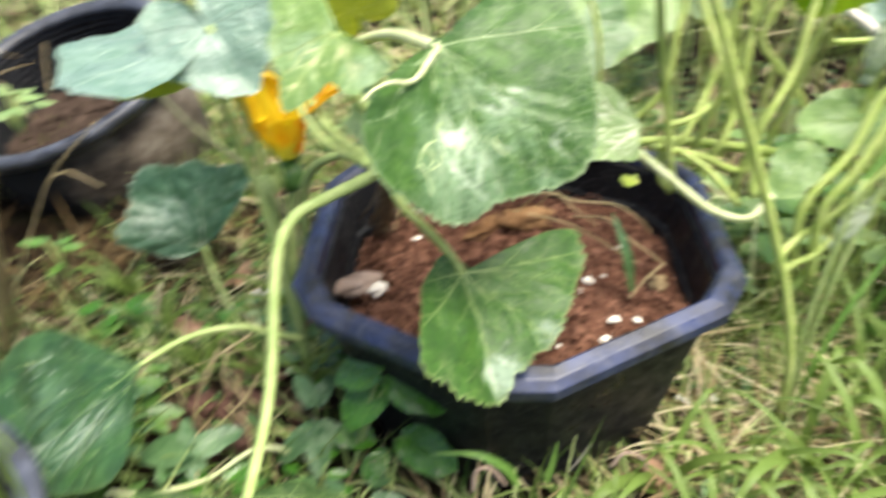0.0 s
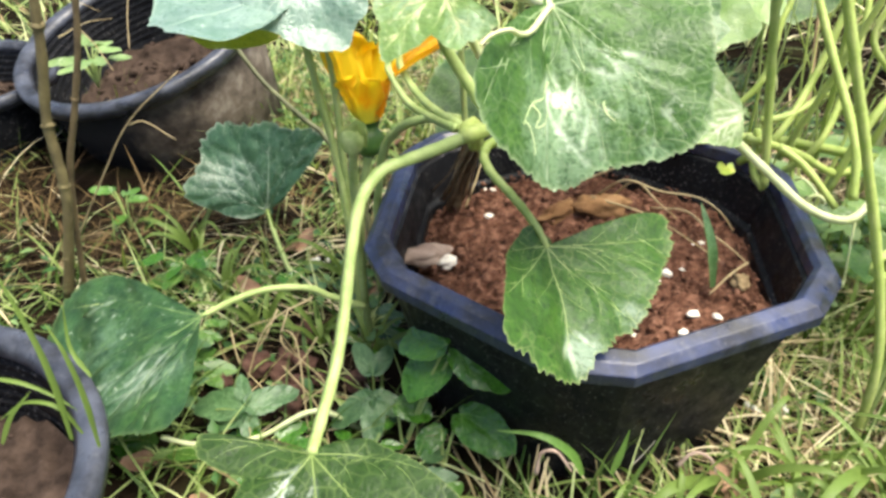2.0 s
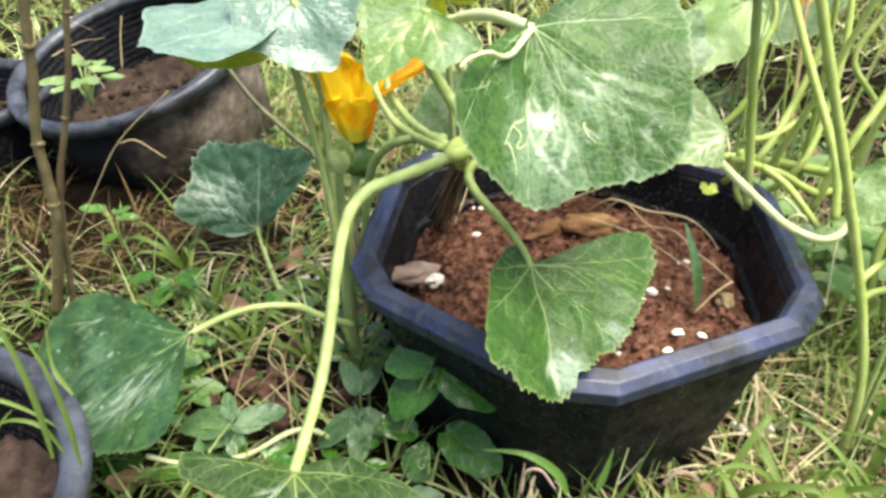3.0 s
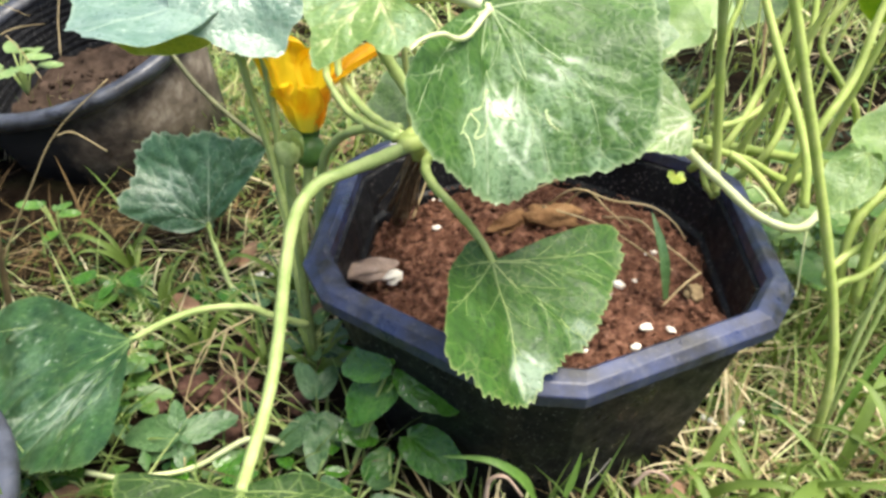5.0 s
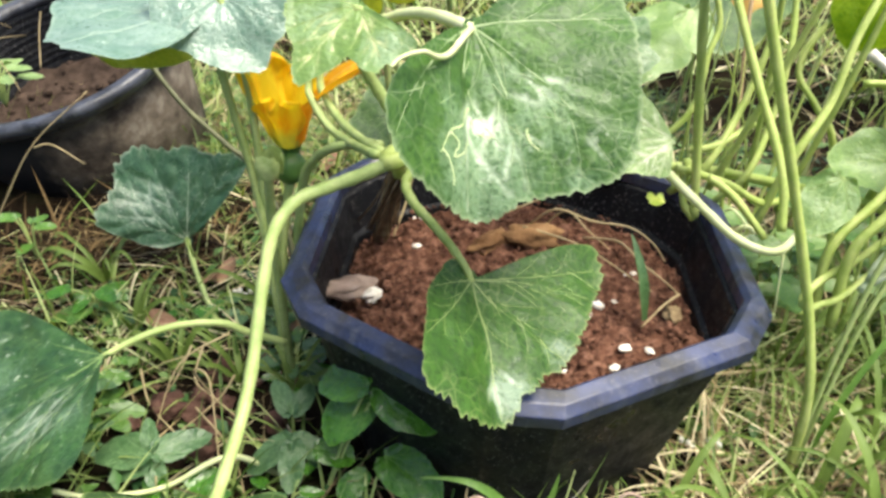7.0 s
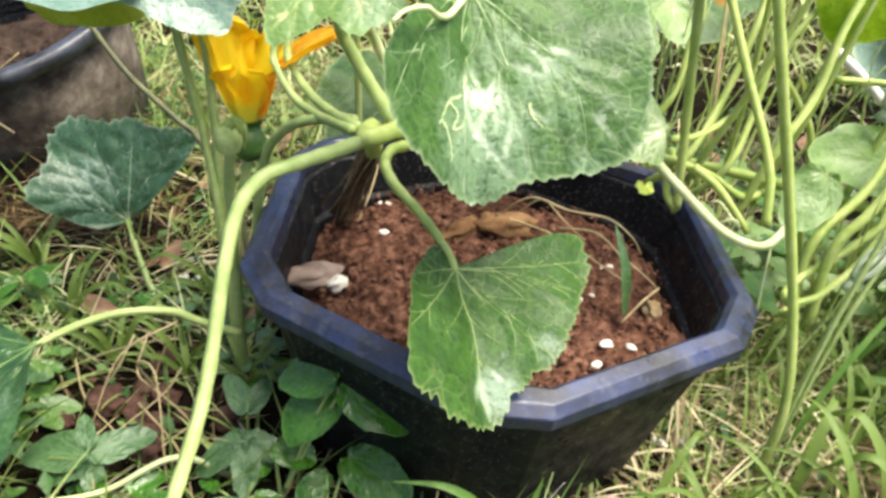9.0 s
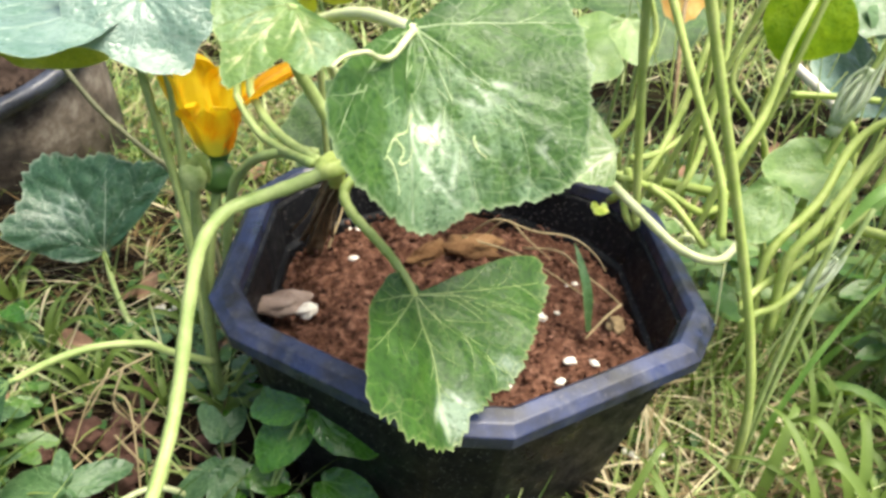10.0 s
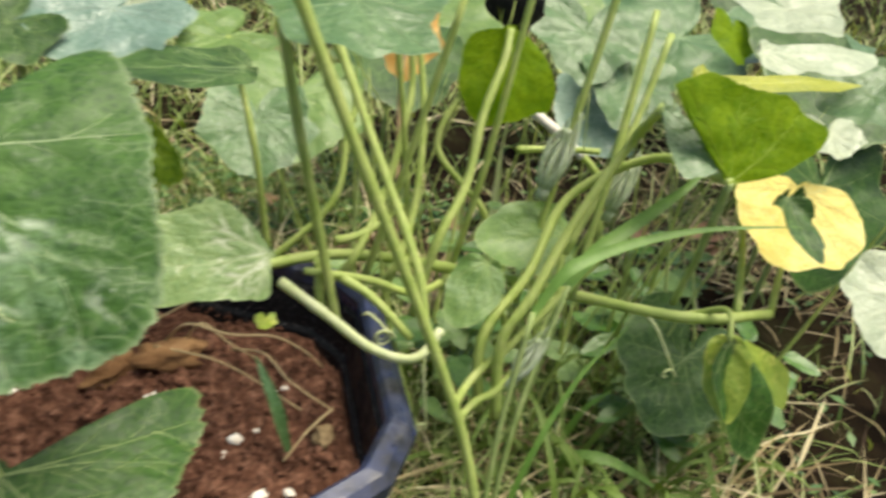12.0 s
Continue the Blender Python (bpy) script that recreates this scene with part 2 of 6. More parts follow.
PERLITE = mottled("white perlite", ((0.3, (0.7, 0.62, 0.5)), (0.7, (0.85, 0.82, 0.75))), 120, 0.85, 0.5, 0.001)
WOOD = mottled("rotten wood", ((0.3, (0.1, 0.05, 0.022)), (0.55, (0.25, 0.14, 0.065)), (0.8, (0.42, 0.27, 0.14))), 40, 0.9, 1.0, 0.003, stretch=(0.25, 1, 1), specular=0.15)
GRASS = mottled("green grass", ((0.2, (0.035, 0.08, 0.01)), (0.5, (0.11, 0.18, 0.032)), (0.85, (0.3, 0.38, 0.12))), 5, 0.5, 0.1, specular=0.3, thin=0.3, island=0.7)
GRASS_BROAD = mottled("broad grass blade", ((0.3, (0.09, 0.2, 0.03)), (0.7, (0.2, 0.34, 0.08))), 40, 0.45, 0.15, 0.0005, thin=0.3, stretch=(1, 1, 0.3))
GRASS_PALE = mottled("pale green grass", ((0.2, (0.09, 0.16, 0.035)), (0.5, (0.28, 0.38, 0.11)), (0.85, (0.62, 0.68, 0.34))), 5, 0.55, 0.1, thin=0.3, island=0.7)
STRAW = mottled("dry straw", ((0.2, (0.08, 0.05, 0.025)), (0.5, (0.34, 0.26, 0.13)), (0.85, (0.78, 0.68, 0.44))), 5, 0.7, 0.1, thin=0.2, island=0.7)
CARPET = mottled("small weed leaves", ((0.2, (0.015, 0.05, 0.012)), (0.5, (0.05, 0.13, 0.03)), (0.85, (0.17, 0.27, 0.09))), 6, 0.45, 0.1, thin=0.25, island=0.7)
# Brown straws darkened in colour to deepen the shade on one patch.
LITTER_SHADED = mottled("litter with shade in its colour", ((0.2, (0.008, 0.005, 0.003)), (0.5, (0.04, 0.026, 0.013)), (0.85, (0.16, 0.11, 0.05))), 8, 0.9, 0.2, thin=0.1, island=0.75, specular=0.1)
WHITE_FLOWER = mottled("white flower", ((0.3, (0.75, 0.73, 0.68)), (0.7, (0.85, 0.84, 0.8))), 80, 0.7, thin=0.2)
DRY_STEM = mottled("dry pinkish stem", ((0.3, (0.22, 0.15, 0.11)), (0.7, (0.45, 0.34, 0.27))), 50, 0.8, 0.3, 0.001)
DEAD_LEAF = mottled("dead brown leaf", ((0.3, (0.14, 0.07, 0.04)), (0.7, (0.36, 0.22, 0.14))), 40, 0.8, 0.5, 0.002)
DRY_PINK = mottled("dry orange leaf", ((0.3, (0.75, 0.36, 0.08)), (0.7, (0.9, 0.62, 0.26))), 40, 0.7, 0.4, 0.002, thin=0.3)


def plastic(name, dust, worn_or_gloss=(0.1, 0.1, 0.115), shine=0.4, flecks=0.25):
    """Black moulded plastic, scuffed and dusted; on the planter's rim the patch tint also holds sky gloss."""
    m = Tree(name)
    worn = m.grey(m.noise(26, 6, 0.7), 0.36, 0.66)
    scuff = m.grey(m.noise(150, 4, 0.6, (1, 1, 0.25)), 0.6, 0.8)
    colour = m.mix(m.math("MULTIPLY", worn, dust), (0.005, 0.0055, 0.007), worn_or_gloss)
    colour = m.mix(m.math("MULTIPLY", scuff, 0.5 * dust + 0.04), colour, (0.14, 0.14, 0.16))
    colour = m.mix(m.math("MULTIPLY", m.grey(m.noise(420, 3), 0.61, 0.68), flecks), colour, (0.2, 0.19, 0.18))
    runs = m.grey(m.noise(70, 4, 0.6, (1, 1, 0.12)), 0.58, 0.75)
    colour = m.mix(m.math("MULTIPLY", runs, 0.1 + 0.4 * dust), colour, (0.11, 0.115, 0.12))
    m.bump(m.noise(170, 4), 0.25, 0.0008)
    return m.done(colour, m.ramp(m.noise(38, 6, 0.7), (0.36, (0.24,) * 3), (0.64, (0.66,) * 3)), shine)


BLACK = plastic("black plastic", 0.05, (0.07, 0.075, 0.085), 0.15, 0.7)
BLACK_DUSTY = plastic("dusty black plastic", 0.8, (0.085, 0.095, 0.125), 0.5)
# The strong blue is sky gloss carried by the scuffed patches' colour.
RIM = plastic("scuffed black rim with sky gloss", 0.8, (0.026, 0.042, 0.125), 0.7)


def mud_and_shade():
    """Black plastic under dry grey-brown mud that covers one side of the pot; the other side's black is painted shade.
    """
    m = Tree("mud-caked pot side with painted shade")
    x = m.t.nodes.new("ShaderNodeSeparateXYZ")
    m.link(m.co, x.inputs[0])
    # The slope along x blackens the shaded side of the wall.
    mask = m.grey(m.math("ADD", m.math("MULTIPLY", x.outputs[0], 4.0), m.noise(14, 5, 0.7)), 0.45, 0.85)
    mud = m.ramp(m.noise(22, 6, 0.7), (0.36, (0.03, 0.022, 0.016)), (0.54, (0.11, 0.09, 0.068)), (0.75, (0.26, 0.23, 0.19)))
    m.bump(m.noise(90, 5), 0.6, 0.002)
    return m.done(m.mix(mask, (0.004, 0.004, 0.005), mud), 0.75, 0.25)


MUDDY_SHADED = mud_and_shade()



# ---- mesh helpers ----
def plain_mesh(name, verts, faces, smooth=True):
    me = bpy.data.meshes.new(name)
    me.from_pydata([tuple(v) for v in verts], [], [tuple(int(i) for i in f) for f in faces])
    me.polygons.foreach_set("use_smooth", [smooth] * len(me.polygons))
    me.update()
    return me


def base_of(ob):
    at = Vector((0, 0, 0))
    while ob is not None:
        at += ob.location
        ob = ob.parent
    return at


def part(name, verts, faces, material, parent=None, label="", smooth=True):
    """Links one mesh, given in the world's coordinates, under a thing or a part."""
    at = base_of(parent)
    me = plain_mesh(name, np.asarray(verts, float) - np.array(at), faces, smooth)
    me.materials.append(material)
    ob = new(name, me)
    ob.parent = parent
    if label:
        ob["label"] = label
    return ob


def thing(name, at, label, category, group="", kind=""):
    ob = new(name)
    ob.location = at
    ob.empty_display_size = 0.02
    return tagged(ob, label, category, group, kind)


def single(name, verts, faces, material, label, category, group="", kind="", smooth=True):
    ob = part(name, verts, faces, material, None, "", smooth)
    return tagged(ob, label, category, group, kind)


def smooth_line(points, steps=8):
    """Catmull-Rom through the points."""
    p = np.asarray(points, float)
    p = np.vstack([2 * p[0] - p[1], p, 2 * p[-1] - p[-2]])
    out = []
    for i in range(1, len(p) - 2):
        for t in np.linspace(0, 1, steps, endpoint=False):
            a, b, c, d = p[i - 1 : i + 3]
            out.append(0.5 * (2 * b + (c - a) * t + (2 * a - 5 * b + 4 * c - d) * t**2 + (3 * b - a - 3 * c + d) * t**3))
    return np.array(out + [p[-2]])


def tube(points, r0, r1, sides=10, steps=8, ribs=0.06, ends=True):
    """A tapered, slightly ribbed stalk along a smooth line."""
    line = smooth_line(points, steps)
    n = len(line)
    along = np.gradient(line, axis=0)
    along /= np.linalg.norm(along, axis=1)[:, None] + 1e-12
    side = np.cross(along[0], (0.31, 0.27, 0.91))
    side /= np.linalg.norm(side)
    verts, faces = [], []
    turn = np.arange(sides) * 2 * np.pi / sides
    for i in range(n):
        side = side - along[i] * (side @ along[i])
        side /= np.linalg.norm(side)
        other = np.cross(along[i], side)
        r = (r0 + (r1 - r0) * i / (n - 1)) * (1 + 0.05 * math.sin(i * 1.3))
        rad = r * (1 + ribs * np.cos(5 * turn))
        verts.append(line[i] + rad[:, None] * (np.cos(turn)[:, None] * side + np.sin(turn)[:, None] * other))
    for i in range(n - 1):
        for j in range(sides):
            k = (j + 1) % sides
            faces.append((i * sides + j, i * sides + k, (i + 1) * sides + k, (i + 1) * sides + j))
    if ends:
        faces.append(tuple(range(sides))[::-1])
        faces.append(tuple((n - 1) * sides + j for j in range(sides)))
    return np.vstack(verts), faces


def rings(loops, closed_ends=(False, False)):
    """Joins loops of equal length into a skin."""
    m = len(loops[0])
    faces = [(i * m + j, i * m + (j + 1) % m, (i + 1) * m + (j + 1) % m, (i + 1) * m + j) for i in range(len(loops) - 1) for j in range(m)]
    if closed_ends[0]:
        faces.append(tuple(range(m))[::-1])
    if closed_ends[1]:
        faces.append(tuple((len(loops) - 1) * m + j for j in range(m)))
    return np.vstack(loops), faces


def lump(centre, size, seed, rough=0.25, detail=2, flat=1.0):
    """An uneven pebble or clod."""
    bm = bmesh.new()
    bmesh.ops.create_icosphere(bm, subdivisions=detail, radius=1.0)
    for v in bm.verts:
        d = 1 + rough * noise.noise(v.co * 1.7 + Vector((seed * 3.1, seed * 1.7, seed))) + rough * 0.5 * noise.noise(v.co * 4.1 + Vector((seed, 9.0, 2.0)))
        v.co = v.co * d
    verts = np.array([v.co[:] for v in bm.verts]) * np.asarray(size) * np.array((1, 1, flat))
    faces = [[v.index for v in f.verts] for f in bm.faces]
    bm.free()
    a = seed * 1.9
    spin = np.array([[math.cos(a), -math.sin(a), 0], [math.sin(a), math.cos(a), 0], [0, 0, 1]])
    return verts @ spin.T + np.asarray(centre), faces


# ---- leaves ----
PUMPKIN = ((-180, 0.1), (-165, 0.45), (-150, 0.76), (-128, 0.9), (-112, 0.8), (-96, 0.78), (-76, 0.97), (-64, 0.88), (-52, 0.8), (-34, 0.9), (-18, 0.92), (0, 1.04),
           (14, 0.93), (32, 0.86), (50, 0.8), (66, 0.9), (78, 0.98), (94, 0.8), (110, 0.78), (130, 0.92), (150, 0.74), (165, 0.45), (180, 0.1))
OVAL = ((-180, 0.0), (-150, 0.04), (-110, 0.1), (-70, 0.22), (-35, 0.42), (-15, 0.75), (0, 1.0), (15, 0.75), (35, 0.42), (70, 0.22), (110, 0.1), (150, 0.04), (180, 0.0))
VEINS = (0, -37, 37, -76, 76, -116, 116, -150, 150)


def leaf_blade(attach, tip, normal, profile=PUMPKIN, size=1.0, fold=(0.0, 0.0), droop=0.0, cup=0.0, wave=0.05, teeth=0.014, uneven=0.025, quilt=0.007, rows=26, turns=110, veins=VEINS, seed=1, patches=(), thread=0.0, trails=(), frost_sheens=()):
    """A lobed leaf that starts at attach, where its stalk meets it, and points to tip. profile: reach by angle from the tip's way, as a share of
    the length. fold: degrees by which the two halves are raised along the midrib; droop: degrees by which it bends down to the tip."""
    attach, tip = np.asarray(attach, float), np.asarray(tip, float)
    length = np.linalg.norm(tip - attach)
    v_way = (tip - attach) / length
    n_way = np.asarray(normal, float)
    n_way = n_way - v_way * (n_way @ v_way)
    n_way /= np.linalg.norm(n_way)
    u_way = np.cross(n_way, v_way)
    rng = np.random.default_rng(seed)
    theta = np.radians(np.linspace(-179, 179, turns))
    fine = np.linspace(-180, 180, 721)
    reach = np.interp(fine, *np.array(profile).T)
    kernel = np.hanning(15)
    reach = np.convolve(np.pad(reach, 7, mode="edge"), kernel / kernel.sum(), "valid")
    reach = np.interp(np.degrees(theta), fine, reach) * length * size
    odd = rng.random(3) * 6.28
    reach = reach * (1 + uneven * (np.sin(5 * theta + odd[0]) + 0.7 * np.sin(8 * theta + odd[1]) + 0.7 * np.sin(14 * theta + odd[2])  + 0.15 * np.sin(31 * theta + odd[0])))
    cuts = min(84, turns / 4.6)
    count = np.abs((theta * cuts / 2 / np.pi + 0.35 * np.sin(theta * 5) + 0.2 * np.sin(theta * 17)) % 1 - 0.35)
    reach = reach * (1 + teeth * (0.6 - 2 * count) * (0.6 + 0.5 * np.sin(theta * 23 + odd[1])) + teeth * rng.normal(0, 0.25, turns))
    s = (np.arange(rows + 1) / rows) ** 0.85
    u = s[:, None] * reach * np.sin(theta)
    v = s[:, None] * reach * np.cos(theta)
    # the net of veins: main ones from the stalk, forked branches off them
    lines = []
    for a in veins:
        a = math.radians(a)
        far = np.interp(a, theta, reach) * 0.95
        way = np.array((math.sin(a), math.cos(a)))
        lines.append((np.zeros(2), way * far, 0.0095, 0.0018))
        for k in range(5):
            turn = 1 if k % 2 else -1
            share = 0.22 + 0.13 * k + rng.uniform(-0.05, 0.05)
            c = a + turn * math.radians(rng.uniform(30, 46))
            reach_b = far * (0.5 - 0.3 * share) * rng.uniform(0.6, 1.2)
            start = way * far * share
            lines.append((start, start + reach_b * np.array((math.sin(c), math.cos(c))), 0.0042, 0.0012))
    p = np.stack([u, v], -1)
    gap = np.full(u.shape, 9.0)
    for a, b, w0, w1 in lines:
        ab = b - a
        t = np.clip(((p - a) @ ab) / (ab @ ab + 1e-12), 0, 1)
        gap = np.minimum(gap, np.linalg.norm(p - a - t[..., None] * ab, axis=-1))
    near = np.clip(1.15 - gap / (0.075 * length), 0.12, 1)
    ph = rng.random(4) * 6.28
    patch = np.zeros(u.shape)
    for way, far, wide, strong in patches:
        cu, cv = far * length * math.sin(radians(way)), far * length * math.cos(radians(way))
        patch = np.maximum(patch, strong * np.exp(-((u - cu) ** 2 + (v - cv) ** 2) / (wide * length) ** 2))
    frost_sheen = np.zeros(u.shape)
    for way, far, wide, strong in frost_sheens:
        cu, cv = far * length * math.sin(radians(way)), far * length * math.cos(radians(way))
        frost_sheen = np.maximum(frost_sheen, strong * np.exp(-((u - cu) ** 2 + (v - cv) ** 2) / (wide * length) ** 2))
    swells = []
    for k in range(10):
        way, often = rng.uniform(0, 6.28), rng.uniform(7, 15) if k < 5 else rng.uniform(18, 34)
        swells.append((often * math.cos(way), often * math.sin(way), rng.uniform(0, 6.28), 0.0062 if k < 5 else 0.0012))
    left, right = math.radians(fold[0]), math.radians(fold[1])

    def bent(u, v, gap):
        """From the flat leaf to its place in the world."""
        th, r = np.arctan2(u, v), np.hypot(u, v)
        share = np.clip(r / np.interp(th, theta, reach), 0, 1)
        h = 1.5 * quilt * length * np.clip(gap / (0.08 * length), 0, 1) ** 0.8
        h = h + wave * length * share**2 * (np.sin(th * 3 + ph[0]) * 0.6 + np.sin(th * 7 + ph[1]) * 0.4)
        for fu, fv, shift, high in swells:
            h = h + length * high * np.sin(u / length * fu + v / length * fv + shift)
        h = h + cup * r**2 / length
        ang = np.where(u < 0, left, right) * np.clip(np.abs(u) / (0.12 * length), 0, 1) ** 0.5
        h = h + np.abs(u) * np.sin(ang)
        u = u * np.cos(ang)
        if droop:
            k = math.radians(droop) / length
            v, h = np.sin(k * v) / k + h * np.sin(k * v), h * np.cos(k * v) - np.abs(1 - np.cos(k * v)) / abs(k) * np.sign(k)
        return attach + u[..., None] * u_way + v[..., None] * v_way + h[..., None] * n_way

    world = bent(u, v, gap)
    verts = np.vstack([world[0].mean(0)[None], world[1:].reshape(-1, 3)])
    faces = [(0, 1 + j, 2 + j) for j in range(turns - 1)]
    for i in range(rows - 1):
        a = 1 + i * turns
        faces += [(a + j, a + turns + j, a + turns + j + 1, a + j + 1) for j in range(turns - 1)]
    share = np.repeat(s[:, None], turns, 1)
    marks = {"margin": np.r_[0.0, np.clip((share[1:].ravel() - 0.975) / 0.025, 0, 1)], "rib": np.r_[1.0, np.clip(1 - gap[1:].ravel() / (0.035 * length), 0, 1)], "near": np.r_[1.0, near[1:].ravel()], "patch": np.r_[0.0, patch[1:].ravel()], "frost_sheen": np.r_[0.0, frost_sheen[1:].ravel()]}
    # ribbons along the veins, a hair above the blade: one main vein with its branches at a time
    ribbons, winding = [], []
    for number, (a, b, w0, w1) in enumerate(lines):
        if number % 6 == 0:
            rv, rf = [], []
            ribbons.append((rv, rf))
        if w0 < thread:
            continue
        t = np.linspace(0, 1, 16)
        far = math.sqrt((b - a) @ (b - a)) + 1e-9
        side = np.array((b - a)[::-1]) * (1, -1) / far
        mid = a + t[:, None] * (b - a) + np.sin(t * np.pi)[:, None] * side * (0.05 * math.sin(ph[0] + number * 1.7) + (0.09 if w0 < 0.005 else 0.0) * math.copysign(1, a[0] * (b - a)[1] - a[1] * (b - a)[0] + 1e-9)) * far
        inside = np.hypot(mid[:, 0], mid[:, 1]) < 0.97 * np.interp(np.arctan2(mid[:, 0], mid[:, 1]), theta, reach)
        stop = len(mid) if inside.all() else int(np.argmin(inside))
        if stop < 3:
            continue
        mid, t = mid[:stop], t[:stop]
        w = ((w0 + (w1 - w0) * t) * length * 0.7)[:, None]
        first = 3 * len(rv)
        zero = np.zeros(len(mid))
        three = [bent(q[:, 0], q[:, 1], zero) + n_way * lift for q, lift in ((mid - side * w, 0.0002), (mid, 0.0005 + 0.35 * w), (mid + side * w, 0.0002))]
        rv += list(np.stack(three, 1).reshape(-1, 3, 3))
        rf += [(first + 3 * i + j, first + 3 * i + j + 1, first + 3 * i + j + 4, first + 3 * i + j + 3) for i in range(len(mid) - 1) for j in range(2)]
    ribbons = [(np.array(rv).reshape(-1, 3), rf) for rv, rf in ribbons if rf]
    # pale winding marks, given as (angle, share of the length)
    for trail in trails:
        mid = smooth_line([(far * length * math.sin(radians(way)), far * length * math.cos(radians(way))) for way, far in trail], 8)
        mid = mid + 0.0035 * length * np.stack([np.sin(np.arange(len(mid)) * 1.9), np.cos(np.arange(len(mid)) * 2.3)], -1)
        ahead = np.gradient(mid, axis=0)
        side = np.stack([ahead[:, 1], -ahead[:, 0]], -1) / (np.linalg.norm(ahead, axis=1)[:, None] + 1e-9)
        w = (0.005 * length * (0.7 + 0.5 * np.abs(np.sin(np.arange(len(mid)) * 1.1))) * np.linspace(1, 0.6, len(mid)))[:, None]
        flat = np.zeros(len(mid))
        two = [bent(q[:, 0], q[:, 1], flat + 0.05 * length) + n_way * 0.0004 for q in (mid - side * w, mid + side * w)]
        winding.append((np.stack(two, 1).reshape(-1, 3), [(2 * i, 2 * i + 1, 2 * i + 3, 2 * i + 2) for i in range(len(mid) - 1)]))
    return verts, faces, marks, ribbons, winding


def leaf(parent, attach, tip, normal, material=None, label="", **shape):
    material = material or LEAF
    verts, faces, marks, ribbons, winding = leaf_blade(attach, tip, normal, **shape)
    ob = part("leaf", verts, faces, material, parent, label)
    for key, values in marks.items():
        ob.data.attributes.new(key, "FLOAT", "POINT").data.foreach_set("value", values.astype(np.float32))
    for ribbon in ribbons:
        part("vein", *ribbon, VEIN_OF[material.name], ob)
    for trail in winding:
        part("pale_mark", *trail, PALE_MARK, ob, "pale winding insect trail")
    return ob


def stalk(parent, points, r0, r1, material=None, name="petiole", label="", **shape):
    verts, faces = tube(points, r0, r1, **shape)
    return part(name, verts, faces, material or STALK, parent, label)


# ---- the ground ----
POT = np.array((0.102, 0.5615))
ROUND_POTS = [((-0.352, 0.256), 0.165), ((-0.478, 0.905), 0.14), ((-0.75, 0.98), 0.15)]


def ground_height(x, y):
    return 0.012 * noise.noise(Vector((x * 3.1, y * 3.1, 0.3))) + 0.006 * noise.noise(Vector((x * 11, y * 11, 1.7))) - 0.004


def build_ground():
    k = np.linspace(-1, 1, 161)
    axis = 1.6 * k + 160 * np.sign(k) * np.abs(k) ** 9
    verts = []
    for y in axis:
        for x in axis:
            near = abs(x) < 4 and abs(y) < 4
            z = ground_height(x, y + 0.7) if near else 0.0
            if near:
                z += 0.004 * noise.noise(Vector((x * 40, y * 40, 5.0)))
            verts.append((x, y + 0.7, z))
    n = len(axis)
    faces = [(i * n + j, i * n + j + 1, (i + 1) * n + j + 1, (i + 1) * n + j) for i in range(n - 1) for j in range(n - 1)]
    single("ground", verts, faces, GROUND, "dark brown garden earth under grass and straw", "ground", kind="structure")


build_ground()


def free_of_pots(x, y, margin=0.0):
    if math.hypot(x - POT[0], y - POT[1]) < 0.158 + margin:
        return False
    return all(math.hypot(x - c[0], y - c[1]) > r * 0.9 + margin for c, r in ROUND_POTS)


def blades(name, count, area, length, width, material, label, seed, stand=0.75, weight=None, lift=0.0):
    """Many bent blades of grass as one mesh. stand: 1 upright, 0 lying. weight: how likely a place is."""
    rng = np.random.default_rng(seed)
    verts, faces = [], []
    made = 0
    while made < count:
        x, y = rng.uniform(area[0], area[2]), rng.uniform(area[1], area[3])
        if not free_of_pots(x, y) or (weight and rng.random() > weight(x, y)):
            continue
        made += 1
        far = rng.uniform(*length)
        w = rng.uniform(*width) * 0.5
        a = rng.uniform(0, 6.283)
        rise = np.clip(rng.normal(stand, 0.22), 0.02, 0.98) * 1.5
        bend = rng.uniform(0.2, 1.3)
        p = np.array((x, y, ground_height(x, y) - 0.004 + lift * rng.random()))
        out = np.array((math.cos(a), math.sin(a), 0.0))
        side = np.array((-out[1], out[0], 0.0)) * w
        first = len(verts)
        steps = 4
        for i in range(steps + 1):
            share = min(1, 0.3 + 2.8 * i / steps) * (1 - (i / steps) ** 2 * 0.96)
            verts += [p - side * share, p + side * share]
            ang = rise - bend * i / steps
            p = p + far / steps * (out * math.cos(ang) + np.array((0, 0, math.sin(ang))))
            if p[2] < 0.003:
                p[2] = 0.003
        faces += [(first + 2 * i, first + 2 * i + 1, first + 2 * i + 3, first + 2 * i + 2) for i in range(steps)]
    return single(name, verts, faces, material, label, "grass", kind="stuff")


def bare_earth(x, y):
    """Patches of open soil: among the weeds, far behind the stalks and beside the wilted leaf."""
    return math.hypot(x + 0.16, y - 0.51) < 0.075 or math.hypot((x - 0.7) / 1.2, y - 1.25) < 0.24 or math.hypot(x - 0.75, (y - 0.6) * 0.8) < 0.17


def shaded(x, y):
    """Shaded patch between the far round pot and the planter: bare dark earth and darkened litter."""
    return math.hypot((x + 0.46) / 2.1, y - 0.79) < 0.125


